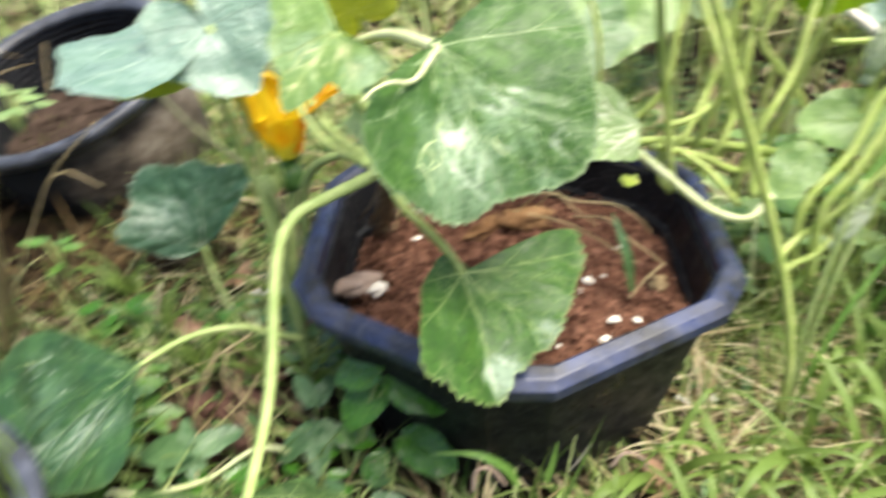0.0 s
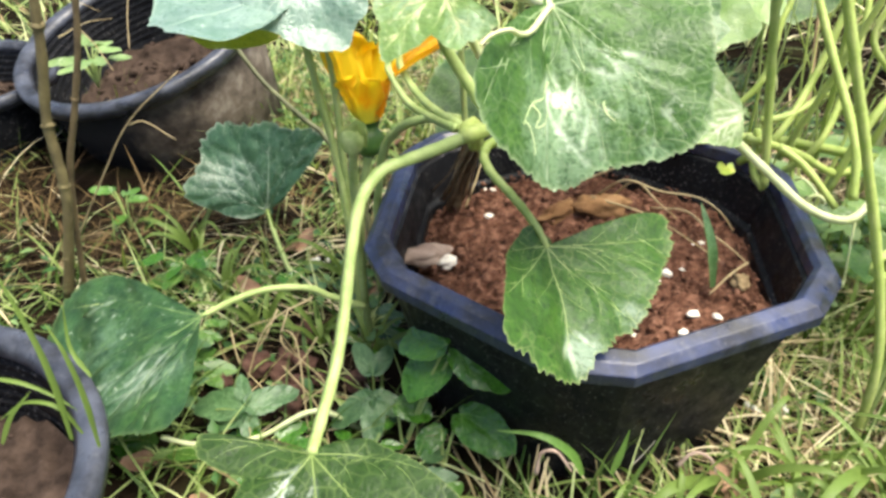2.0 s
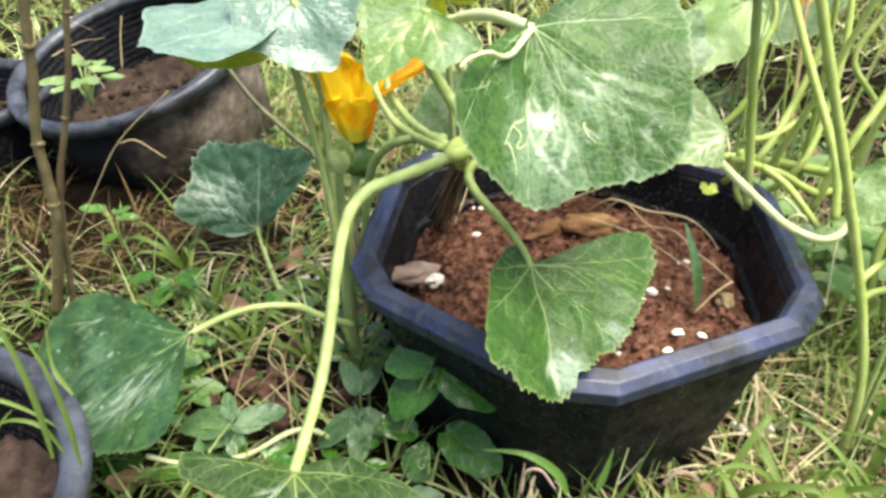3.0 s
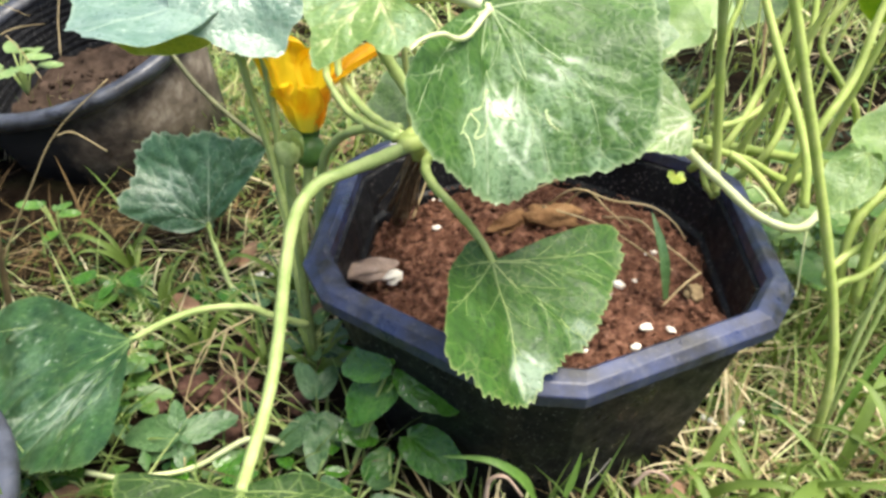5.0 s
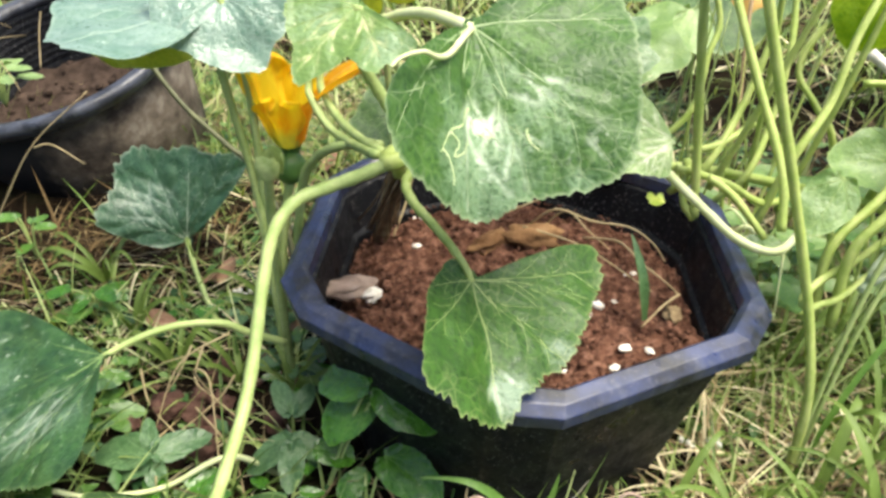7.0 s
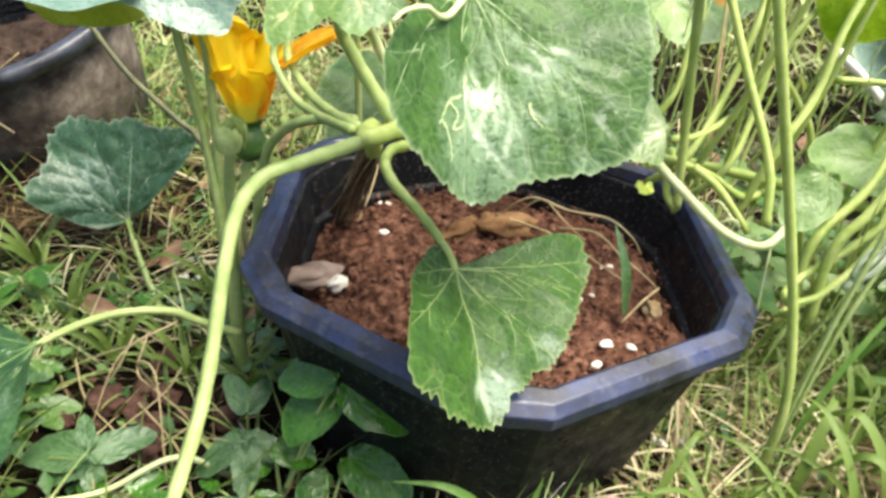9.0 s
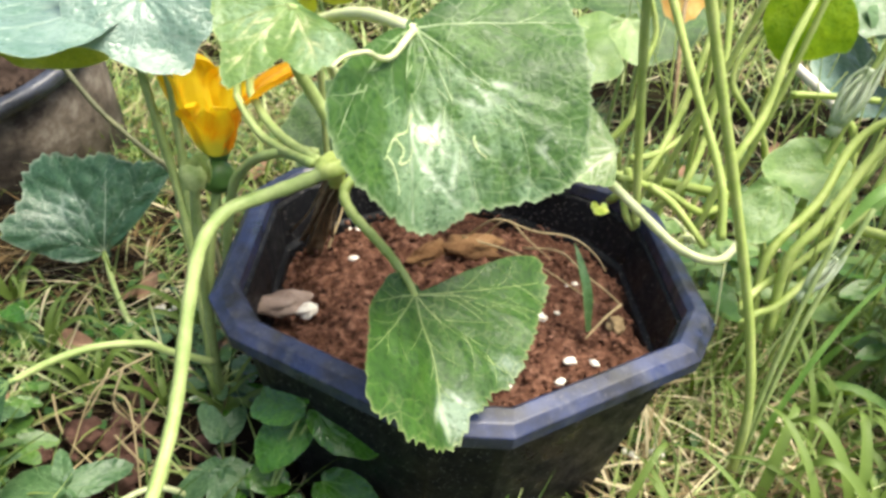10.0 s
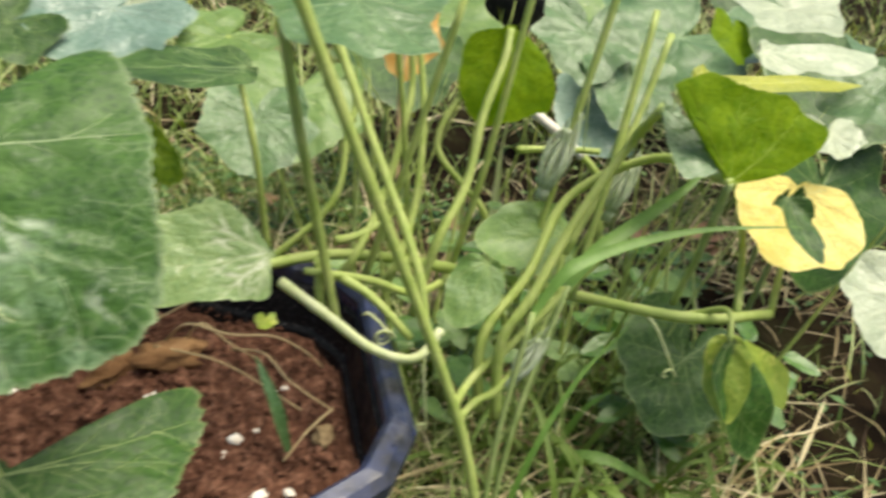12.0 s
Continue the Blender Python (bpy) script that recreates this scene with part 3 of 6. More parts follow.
def straw_weight(x, y):
    if shaded(x, y):
        return 0.1
    if bare_earth(x, y):
        return 0.04
    if x < 0.02 - max(0, y - 0.62) and y < 0.9:
        return (0.28 if y < 0.6 else 0.5) * (noise.noise(Vector((x * 9, y * 9, 6.0))) > 0.0)
    bare = 0.35 if x > 0.55 and y < 1.0 or abs(x - 0.55) < 0.2 and 0.8 < y < 1.2 else 1.0
    return bare * (0.35 + 0.65 * (noise.noise(Vector((x * 4, y * 4, 8.0))) > -0.1))


def green_weight(x, y):
    if bare_earth(x, y):
        return 0.06
    if shaded(x, y):
        return 0.12
    if x < 0.02 - max(0, y - 0.62) and y < 0.9:
        return 0.5 * (noise.noise(Vector((x * 9, y * 9, 3.0))) > -0.1)
    bare = 0.15 if x > 0.55 and y < 1.0 or abs(x - 0.55) < 0.2 and 0.8 < y < 1.2 else 1.0
    return bare * (0.3 + 0.7 * (noise.noise(Vector((x * 4, y * 4, 3.0))) > -0.15))


def round_weight(x, y):
    """Thick near the plants and thinning out around them, none under the camera."""
    if NEAR[0] < x < NEAR[2] and NEAR[1] < y < NEAR[3] or math.hypot(x, y) < 0.12:
        return 0.0
    return math.exp(-((x - 0.3) ** 2 + (y - 0.9) ** 2) / 7.0) * (0.5 + 0.5 * (noise.noise(Vector((x * 3, y * 3, 5.0))) > -0.1))


def far_weight(x, y):
    return green_weight(x, y) * math.exp(-max(0.0, math.hypot(x - 0.5, y - 1.3) - 1.0) ** 2 * 0.8)


NEAR = (-0.75, 0.15, 0.95, 1.25)
FAR = (-1.6, 1.15, 3.0, 3.4)
ROUND = (-2.5, -1.6, 3.4, 4.2)
blades("dry_grass", 7000, NEAR, (0.04, 0.14), (0.0008, 0.003), STRAW, "dry tan straw lying over the ground", 11, 0.12, straw_weight, 0.015)
blades("grass", 6500, NEAR, (0.03, 0.1), (0.001, 0.0042), GRASS, "short green grass on the ground", 12, 0.6, green_weight)
blades("pale_grass", 2600, NEAR, (0.04, 0.12), (0.0012, 0.003), GRASS_PALE, "thin pale green grass on the ground", 13, 0.5, green_weight)
blades("pale_grass", 500, (0.24, 0.3, 0.62, 0.75), (0.04, 0.13), (0.0014, 0.004), GRASS_PALE, "pale green grass beside the planter", 19, 0.55)
blades("dry_grass", 450, (0.22, 0.3, 0.66, 0.75), (0.05, 0.15), (0.0012, 0.004), STRAW, "pale straw beside the planter", 20, 0.25, None, 0.03)
blades("litter", 900, (-0.78, 0.62, -0.18, 0.96), (0.03, 0.12), (0.0012, 0.004), LITTER_SHADED, "brown litter darkened in colour for shaded earth", 22, 0.15, lambda x, y: 1.0 if shaded(x, y) else 0.0, 0.015)
blades("dry_grass", 2000, FAR, (0.05, 0.16), (0.002, 0.006), STRAW, "dry tan straw further off", 14, 0.2, far_weight, 0.02)
blades("pale_grass", 8000, FAR, (0.05, 0.14), (0.002, 0.006), GRASS_PALE, "pale green grass further off", 15, 0.5, far_weight)
blades("pale_grass", 4000, ROUND, (0.06, 0.18), (0.003, 0.008), GRASS_PALE, "pale green grass all round", 16, 0.5, round_weight)
blades("grass", 7000, (-4.5, -3.5, 5.0, 6.0), (0.06, 0.18), (0.003, 0.008), GRASS, "green grass all round", 17, 0.5, round_weight)
blades("dry_grass", 5000, (-4.5, -3.5, 5.0, 6.0), (0.06, 0.18), (0.003, 0.007), STRAW, "dry straw all round", 18, 0.15, round_weight, 0.02)


def leaf_carpet(count, area, seed):
    """Small pointed weed leaves, too many to count."""
    rng = np.random.default_rng(seed)
    verts, faces = [], []
    while len(faces) < count * 2:
        x, y = rng.uniform(area[0], area[2]), rng.uniform(area[1], area[3])
        if not free_of_pots(x, y, 0.01) or rng.random() > (0.05 if shaded(x, y) or bare_earth(x, y) else green_weight(x + 3, y)):
            continue
        a, far = rng.uniform(0, 6.283), rng.uniform(0.006, 0.02)
        out, side = np.array((math.cos(a), math.sin(a), rng.uniform(-0.2, 0.5))), np.array((-math.sin(a), math.cos(a), 0)) * far * 0.28
        p = np.array((x, y, ground_height(x, y) + rng.uniform(0.005, 0.03)))
        f = len(verts)
        verts += [p, p + out * far * 0.5 + side, p + out * far, p + out * far * 0.5 - side]
        verts[-3][2] += 0.1 * far
        verts[-1][2] += 0.1 * far
        faces += [(f, f + 1, f + 2), (f, f + 2, f + 3)]
    single("weed_carpet", verts, faces, CARPET, "low carpet of small green weed leaves", "weeds", kind="stuff")


leaf_carpet(4600, (-0.75, 0.2, 0.9, 1.3), 21)


# ---- the six-sided pot ----
def six_sided(apothem, z, cut=0.0257):
    """A loop of twelve points: a hexagon with its corners cut off."""
    side = 2 * apothem / math.sqrt(3)
    loop = []
    for k in range(6):
        a = radians(-92.9 + 60 * k)
        corner = side * np.array((math.cos(a), math.sin(a)))
        for turn in (-1, 1):
            b = a + turn * radians(120)
            loop.append((*(POT + corner + cut * np.array((math.cos(b), math.sin(b)))), z))
    return np.array(loop)


def bevelled(verts, faces, offset, segments=2):
    bm = bmesh.new()
    vs = [bm.verts.new(v) for v in verts]
    for f in faces:
        bm.faces.new([vs[i] for i in f])
    bmesh.ops.recalc_face_normals(bm, faces=bm.faces[:])
    sharp = [e for e in bm.edges if e.is_manifold and e.calc_face_angle(0) > 0.2]
    bmesh.ops.bevel(bm, geom=sharp, offset=offset, segments=segments, affect="EDGES", profile=0.6)
    bm.verts.index_update()
    out = [v.co[:] for v in bm.verts], [[v.index for v in f.verts] for f in bm.faces]
    bm.free()
    return out


def build_pot():
    pot = thing("plant_pot", (*POT, 0), "six-sided black plastic planter with a scuffed rim, filled with red-brown soil", "planter")
    body = [six_sided(a, z) for a, z in ((0.02, -0.02), (0.128, -0.02), (0.1625, 0.159), (0.157, 0.162), (0.153, 0.16), (0.147, 0.125), (0.143, 0.122), (0.125, 0.0), (0.02, -0.005))]
    verts, faces = rings(body, (True, True))
    part("body", *bevelled(verts, faces, 0.0012), BLACK, pot, smooth=False)
    lip = [six_sided(a, z) for a, z in ((0.164, 0.1575), (0.1735, 0.1585), (0.1748, 0.1685), (0.1692, 0.1742), (0.1605, 0.1765), (0.1565, 0.1725), (0.1555, 0.1625))]
    verts, faces = rings(lip + [lip[0]])
    wrap = 12 * len(lip)
    part("rim", *bevelled(verts[:wrap], [[i % wrap for i in f] for f in faces], 0.0008), RIM, pot, "scuffed blue-grey black rim", smooth=False)

    part("scratch", *tube(((0.139, 0.429, 0.012), (0.148, 0.431, 0.026), (0.155, 0.431, 0.044)), 0.0006, 0.0003, 5, 4, 0), PERLITE, pot, "pale scratch on the black side")


build_pot()


def build_soil():
    """Crumbly soil with a lumpy top, its edge against the pot's wall."""
    verts, faces = [], []
    n = 130
    edge = six_sided(0.1435, 0)[:, :2] - POT
    ang = np.degrees(np.arctan2(edge[:, 1], edge[:, 0]))
    order = np.argsort(ang)
    ang, rad = ang[order], np.linalg.norm(edge, axis=1)[order]
    for i in range(n + 1):
        for j in range(220):
            a = 2 * np.pi * j / 220 - np.pi
            lim = 0.1435 / max(math.cos((a - radians(-92.9)) % radians(60) - radians(30)), 0.5)
            lim = min(lim, np.interp(math.degrees(a), np.r_[ang - 360, ang, ang + 360], np.r_[rad, rad, rad]) * 1.01)
            r = lim * i / n
            x, y = POT[0] + r * math.cos(a), POT[1] + r * math.sin(a)
            z = 0.126 + 0.006 * noise.noise(Vector((x * 22, y * 22, 0))) + 0.006 * noise.noise(Vector((x * 75, y * 75, 2))) + 0.004 * noise.noise(Vector((x * 190, y * 190, 4)))
            z -= 0.012 * (i / n) ** 6 * (1 if y > POT[1] - 0.05 else 0.3)
            verts.append((x, y, z))
    for i in range(n):
        for j in range(220):
            k = (j + 1) % 220
            faces.append((i * 220 + j, i * 220 + k, (i + 1) * 220 + k, (i + 1) * 220 + j))
    single("potting_soil", verts, faces, PEAT, "red-brown crumbly potting soil in the planter", "soil", kind="stuff")
    rng = np.random.default_rng(5)
    clods, cf, base = [], [], 0
    for i in range(2600):
        a, r = rng.uniform(0, 6.28), 0.14 * math.sqrt(rng.random())
        x, y = POT[0] + r * math.cos(a), POT[1] + r * math.sin(a)
        v, f = lump((x, y, 0.128 + rng.uniform(-0.002, 0.002)), np.full(3, rng.uniform(0.0005, 0.002) if i % 20 else 0.0036), i, 1.1, 1, 0.6)
        cf += [[k + base for k in g] for g in f]
        clods.append(v)
        base += len(v)
    single("soil_crumbs", np.vstack(clods), cf, PEAT, "crumbs of red-brown soil lying loose", "soil", kind="stuff")


build_soil()


# ---- what lies on the pot's soil ----
def stone(at, size, seed, material, label, name="stone", group=""):
    v, f = lump(at, size, seed, 0.6, 3)
    return single(name, v, f, material, label, name, group)


stone((-0.036, 0.535, 0.134), (0.021, 0.011, 0.0065), 0.15, STONE, "pale flat beige stone on the potting soil")
stone((-0.015, 0.532, 0.131), (0.0085, 0.006, 0.005), 0.3, PERLITE, "small off-white stone beside the flat stone")
PEBBLES = ((0.164, 0.531, 0.0056), (0.156, 0.520, 0.0030), (0.176, 0.481, 0.0055), (0.194, 0.480, 0.0040), (0.165, 0.460, 0.0044), (0.201, 0.578, 0.0028), (0.241, 0.643, 0.0035), (0.194, 0.576, 0.0018), (0.178, 0.538, 0.0024), (0.106, 0.584, 0.0030), (0.110, 0.588, 0.0022), (0.019, 0.653, 0.0028), (0.012, 0.654, 0.0022), (0.017, 0.606, 0.0042), (-0.015, 0.648, 0.0022), (0.129, 0.455, 0.0024))
for _i, (_x, _y, _r) in enumerate(PEBBLES):
    stone((_x, _y, 0.1285 + _r * 0.35), (_r * 0.9, _r * 0.62, _r * 0.45), 1.3 + _i * 2.7, PERLITE, "white perlite grain on the potting soil", "pebble", "white grains on the soil")
stone((0.121, 0.628, 0.131), (0.026, 0.014, 0.01), 0.05, WOOD, "orange-brown rotten wood chunk on the soil", "wood_chunk")
stone((0.082, 0.618, 0.13), (0.024, 0.01, 0.008), 0.4, WOOD, "brown wood chip on the soil", "wood_chunk")
stone((0.222, 0.525, 0.129), (0.01, 0.007, 0.004), 0.8, STALK_DRY, "dry yellowish leaf crumb on the soil", "leaf_litter")


def straws(name, lines, r, material, label, group=""):
    for line in lines:
        v, f = tube(line, r, r * 0.6, 5, 6, 0)
        single(name, v, f, material, label, "stalk", group)


straws("dry_stalk", (
    ((0.09, 0.64, 0.145), (0.14, 0.66, 0.158), (0.17, 0.672, 0.165)),
    ((0.115, 0.645, 0.13), (0.1352, 0.6186, 0.165), (0.1646, 0.6018, 0.165), (0.196, 0.5969, 0.163), (0.2172, 0.593, 0.15), (0.2314, 0.5954, 0.131)),
    ((0.13, 0.645, 0.13), (0.1452, 0.6223, 0.162), (0.1642, 0.6114, 0.15), (0.1855, 0.6097, 0.132)),
    ((0.165, 0.63, 0.13), (0.1879, 0.5949, 0.15), (0.2015, 0.5641, 0.15), (0.2162, 0.5486, 0.145), (0.2301, 0.5452, 0.134)),
    ((0.231, 0.5453, 0.134), (0.2108, 0.5208, 0.14), (0.1929, 0.5053, 0.131)),
    ((0.11, 0.63, 0.14), (0.16, 0.6, 0.14), (0.21, 0.55, 0.132)),
    ((-0.005, 0.618, 0.131), (0.004, 0.64, 0.15), (0.01, 0.66, 0.17)),
), 0.0011, STRAW, "thin dry stalk lying on the potting soil", "dry stalks in the planter")


# ---- the pumpkin plant ----
plant = thing("pumpkin_plant", (0.0, 0.66, 0.17), "pumpkin plant with silver-blotched leaves, pale stalks and a yellow flower", "plant")
HUB = (0.006, 0.487, 0.272)
# big leaf over the planter
FAN = ((-180, 0.03), (-110, 0.1), (-85, 0.4), (-65, 0.8), (-45, 0.95), (-20, 0.98), (0, 1.0), (20, 0.98), (45, 1.0), (65, 0.85), (85, 0.4), (110, 0.1), (180, 0.03))
BIG = ((-180, 0.04), (-60, 0.05), (-56, 0.21), (-52, 0.85), (-48, 0.91), (-40, 0.95), (-8, 0.92), (4, 0.9), (12, 0.84), (40, 0.97), (48, 0.95), (64, 0.82), (80, 0.75), (100, 0.74), (124, 0.78), (128, 0.75), (132, 0.62), (136, 0.1), (152, 0.05), (180, 0.05))
# Frosting lays a grey sky sheen into its colour, strongest towards the tip.
leaf(plant, (0.0505, 0.463, 0.3655), (0.0602, 0.366, 0.302), (-0.056, -0.589, 1.0), LEAF_BIG, "large green leaf with white blotches, painted grey sheen and pale winding marks", profile=BIG, veins=(-8, 40, 92, -43, 15), fold=(56.881, 5.864), droop=16.555, cup=-0.162, wave=0.012, quilt=0.008, teeth=0.02, rows=56, turns=420, seed=3, uneven=0.006, frost_sheens=((-2, 0.7, 0.3, 1.1), (30, 0.55, 0.26, 0.6), (15, 0.3, 0.22, 0.5), (-20, 0.5, 0.2, 0.5), (30, 0.9, 0.12, 0.6)),
     patches=((0, 0.49, 0.1, 1.04), (2, 0.69, 0.17, 0.6), (-3, 0.87, 0.12, 0.8), (35, 0.42, 0.07, 0.8), (46, 0.46, 0.07, 0.56), (43, 0.81, 0.07, 0.64), (21, 0.63, 0.06, 0.64), (8, 0.76, 0.12, 0.4), (29, 0.79, 0.08, 0.32)), trails=(((-6, 0.41), (-14, 0.54), (-21, 0.61), (-24, 0.72), (-25, 0.83)), ((-24, 0.72), (-20, 0.73), (-16, 0.79), (-16, 0.85)), ((-21, 0.62), (-15, 0.63), (-17, 0.7), (-11, 0.65), (-6, 0.57)), ((22, 0.56), (21, 0.62), (23, 0.67)), ((-4, 0.47), (1, 0.53), (7, 0.55))))
stalk(plant, ((0.0505, 0.463, 0.3655), (0.0462, 0.445, 0.3666), (0.0398, 0.425, 0.3648), (0.0341, 0.41, 0.3677), (0.0277, 0.392, 0.3761), (0.0195, 0.378, 0.3783), (0.015, 0.37, 0.3764)), 0.0022, 0.0007, STALK_PALE, "vein", "pale bare vein along a leaf's edge")
stalk(plant, ((0.03, 0.6, 0.24), (0.0, 0.59, 0.3), (-0.0073, 0.54, 0.3403), (0.0056, 0.52, 0.3538), (0.0212, 0.5, 0.3623), (0.0353, 0.48, 0.3661), (0.0505, 0.463, 0.3655)), 0.0034, 0.0036, STALK_PALE)
# small leaf that hangs over the planter's edge
SMALL = ((-180, 0.09), (-164, 0.17), (-128, 0.18), (-88, 0.28), (-76, 0.36), (-52, 0.6), (-48, 0.67), (-36, 0.99), (-32, 1.01), (-28, 0.97), (-24, 0.97), (-20, 1.02), (0, 0.99), (4, 0.97), (12, 0.81), (24, 0.79), (28, 0.75), (36, 0.8), (60, 0.8), (72, 0.83), (80, 0.88), (92, 1.01), (108, 1.11), (112, 0.97), (116, 0.05), (180, 0.09))
leaf(plant, (0.0582, 0.4368, 0.2179), (0.0773, 0.35, 0.1829), (0.5, -0.45, 1.0), LEAF, "small mid-green leaf hanging over the planter's rim", frost_sheens=((9, 0.78, 0.16, 0.9), (45, 0.75, 0.2, 0.5)), profile=SMALL, veins=(1, -45, 43, 82, -70, 98), fold=(20, 10), droop=-6, cup=-0.08, wave=0.012, rows=50, turns=400, seed=5, uneven=0.006, teeth=0.035, patches=((7, 0.78, 0.13, 0.8), (20, 0.62, 0.05, 0.5)))
stalk(plant, ((0.05, 0.53, 0.262), (0.028, 0.5, 0.263), (0.018, 0.485, 0.266), (0.015, 0.477, 0.261), (0.021, 0.467, 0.254), (0.033, 0.455, 0.247), (0.045, 0.446, 0.237), (0.054, 0.44, 0.226), (0.0582, 0.4368, 0.2179)), 0.0036, 0.0024, STALK_LIME)
FRONT = ((-180, 0.03), (-136, 0.04), (-108, 0.08), (-104, 0.73), (-92, 0.71), (-80, 0.47), (-72, 0.39), (-52, 0.58), (-44, 0.69), (-28, 0.71), (0, 0.81), (36, 1.08), (48, 1.23), (64, 1.04), (80, 0.64), (92, 0.43), (100, 0.35), (108, 0.17), (112, 0.13), (132, 0.06), (180, 0.03))
# front leaf and its long bowed stalk
leaf(plant, (-0.073, 0.306, 0.16), (-0.06, 0.215, 0.14), (0.02, -0.3, 0.95), LEAF_DARK, "large dark green leaf on a long bowed stalk", profile=FRONT, veins=(-38, 10, 45, 77, -100), patches=((-25, 0.25, 0.12, 0.9), (-30, 0.5, 0.1, 0.5)), fold=(3, 3), wave=0.03, rows=44, turns=260, seed=8, teeth=0.03)
stalk(plant, (HUB, (-0.013, 0.485, 0.263), (-0.036, 0.48, 0.255), (-0.054, 0.47, 0.25), (-0.065, 0.453, 0.238), (-0.069, 0.43, 0.215), (-0.07, 0.395, 0.184), (-0.071, 0.365, 0.168), (-0.073, 0.33, 0.16), (-0.073, 0.306, 0.16)), 0.0045, 0.0036, STALK)
# left leaf near the ground
LEFT = ((-180, 0.05), (-64, 0.05), (-60, 1.05), (-56, 1.37), (-52, 1.56), (-48, 1.7), (-44, 1.8), (-28, 1.8), (-16, 1.46), (-8, 1.29), (16, 1.0), (28, 0.95), (40, 0.93), (76, 1.02), (80, 0.9), (84, 0.05), (180, 0.05))
leaf(plant, (-0.216, 0.486, 0.097), (-0.312, 0.436, 0.052), (0.05, -0.45, 0.86), LEAF_FLECKED, "dark green leaf with silver flecks near the ground", frost_sheens=((30, 0.6, 0.3, 0.6), (5, 0.8, 0.2, 0.55), (-24, 0.9, 0.3, 0.5), (60, 0.5, 0.2, 0.5)), patches=((30, 0.55, 0.25, 0.5), (5, 0.9, 0.2, 0.45), (-40, 1.2, 0.2, 0.4)), profile=LEFT, veins=(-24, -48, 5, 31, 60), fold=(-24, 34), droop=12, wave=0.03, uneven=0.01, teeth=0.025, quilt=0.012, rows=48, turns=300, seed=9)
stalk(plant, ((-0.09, 0.54, 0.07), (-0.118, 0.53, 0.089), (-0.134, 0.525, 0.101), (-0.161, 0.515, 0.107), (-0.187, 0.502, 0.106), (-0.216, 0.486, 0.097)), 0.0032, 0.0026, STALK)
# leaf beside the far round pot
BACK = ((-180, 0.05), (-80, 0.05), (-76, 0.19), (-64, 0.33), (-60, 1.07), (-52, 1.06), (-36, 0.95), (-28, 0.94), (-8, 0.95), (12, 1.02), (20, 1.0), (28, 0.87), (44, 0.9), (48, 0.88), (56, 0.8), (64, 0.56), (68, 0.48), (76, 0.33), (84, 0.23), (88, 0.05), (180, 0.05))
leaf(plant, (-0.244, 0.745, 0.034), (-0.278, 0.76, 0.135), (0.1, -0.75, 0.6), LEAF_FROST, "dark green leaf with silver-white vein marks", frost_sheens=((25, 0.5, 0.35, 0.45),), profile=BACK, veins=(1, 25, 46, -25, -50), fold=(10, 10), droop=15, wave=0.085, uneven=0.026, teeth=0.04, quilt=0.016, patches=((15, 0.5, 0.25, 0.35), (35, 0.55, 0.2, 0.3)), rows=36, turns=260, seed=12)
stalk(plant, ((-0.182, 0.631, 0.012), (-0.215, 0.685, 0.03), (-0.244, 0.745, 0.034)), 0.003, 0.0025, STALK)
# leaf with the yellow patch above the flower
PATCHED = ((-180, 0.06), (-152, 0.1), (-140, 0.18), (-136, 0.24), (-132, 0.5), (-112, 0.62), (-96, 0.84), (-84, 0.74), (-72, 0.68), (-40, 0.66), (-20, 0.74), (-12, 0.82), (0, 1.0), (8, 0.79), (24, 0.55), (32, 0.59), (48, 0.8), (56, 0.77), (80, 0.81), (84, 0.65), (88, 0.23), (100, 0.12), (128, 0.06), (180, 0.06))
leaf(plant, (-0.0149, 0.5029, 0.3642), (-0.0475, 0.4619, 0.3274), (-0.15, -0.6, 0.8), LEAF_PALE, "light green leaf with a yellow-white patch", profile=PATCHED, veins=(-6, 53, 77, -40, -78), fold=(2, 4), wave=0.025, rows=40, turns=220, seed=14, teeth=0.025, patches=((-6, 0.4, 0.2, 0.9), (-7, 0.65, 0.14, 0.85), (40, 0.25, 0.12, 0.9), (53, 0.5, 0.1, 0.7)), frost_sheens=((-40, 0.4, 0.3, 0.7), (60, 0.6, 0.3, 0.8)))
leaf(plant, (-0.01, 0.56, 0.36), (-0.025, 0.53, 0.4), (-0.1, -0.7, 0.5), LEAF_YELLOWGREEN, "bright yellow-green young leaf", size=0.8, wave=0.06, rows=24, turns=110, seed=17)
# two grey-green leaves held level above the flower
leaf(plant, (-0.146, 0.62, 0.322), (-0.272, 0.6, 0.328), (0.0, 0.0, 1.0), LEAF_SKY_SHEEN, "level leaf with a blue-grey sky sheen in its colour", profile=FAN, fold=(-2, -2), droop=10, wave=0.05, rows=30, turns=130, seed=15, size=0.85)
stalk(plant, ((-0.1, 0.57, 0.0), (-0.104, 0.58, 0.066), (-0.116, 0.6, 0.176), (-0.129, 0.6, 0.264), (-0.137, 0.605, 0.303), (-0.146, 0.62, 0.322)), 0.0038, 0.0028, STALK)
leaf(plant, (-0.13, 0.61, 0.338), (-0.09, 0.575, 0.29), (-0.15, -0.45, 0.88), LEAF_SKY_SHEEN, "drooping leaf with blue-grey sky sheen in its colour", size=0.85, fold=(4, 4), droop=14, wave=0.05, rows=30, turns=130, seed=16)
stalk(plant, ((-0.108, 0.6, 0.02), (-0.111, 0.6, 0.165), (-0.112, 0.6, 0.25), (-0.118, 0.605, 0.3), (-0.13, 0.61, 0.338)), 0.0035, 0.0028, STALK)
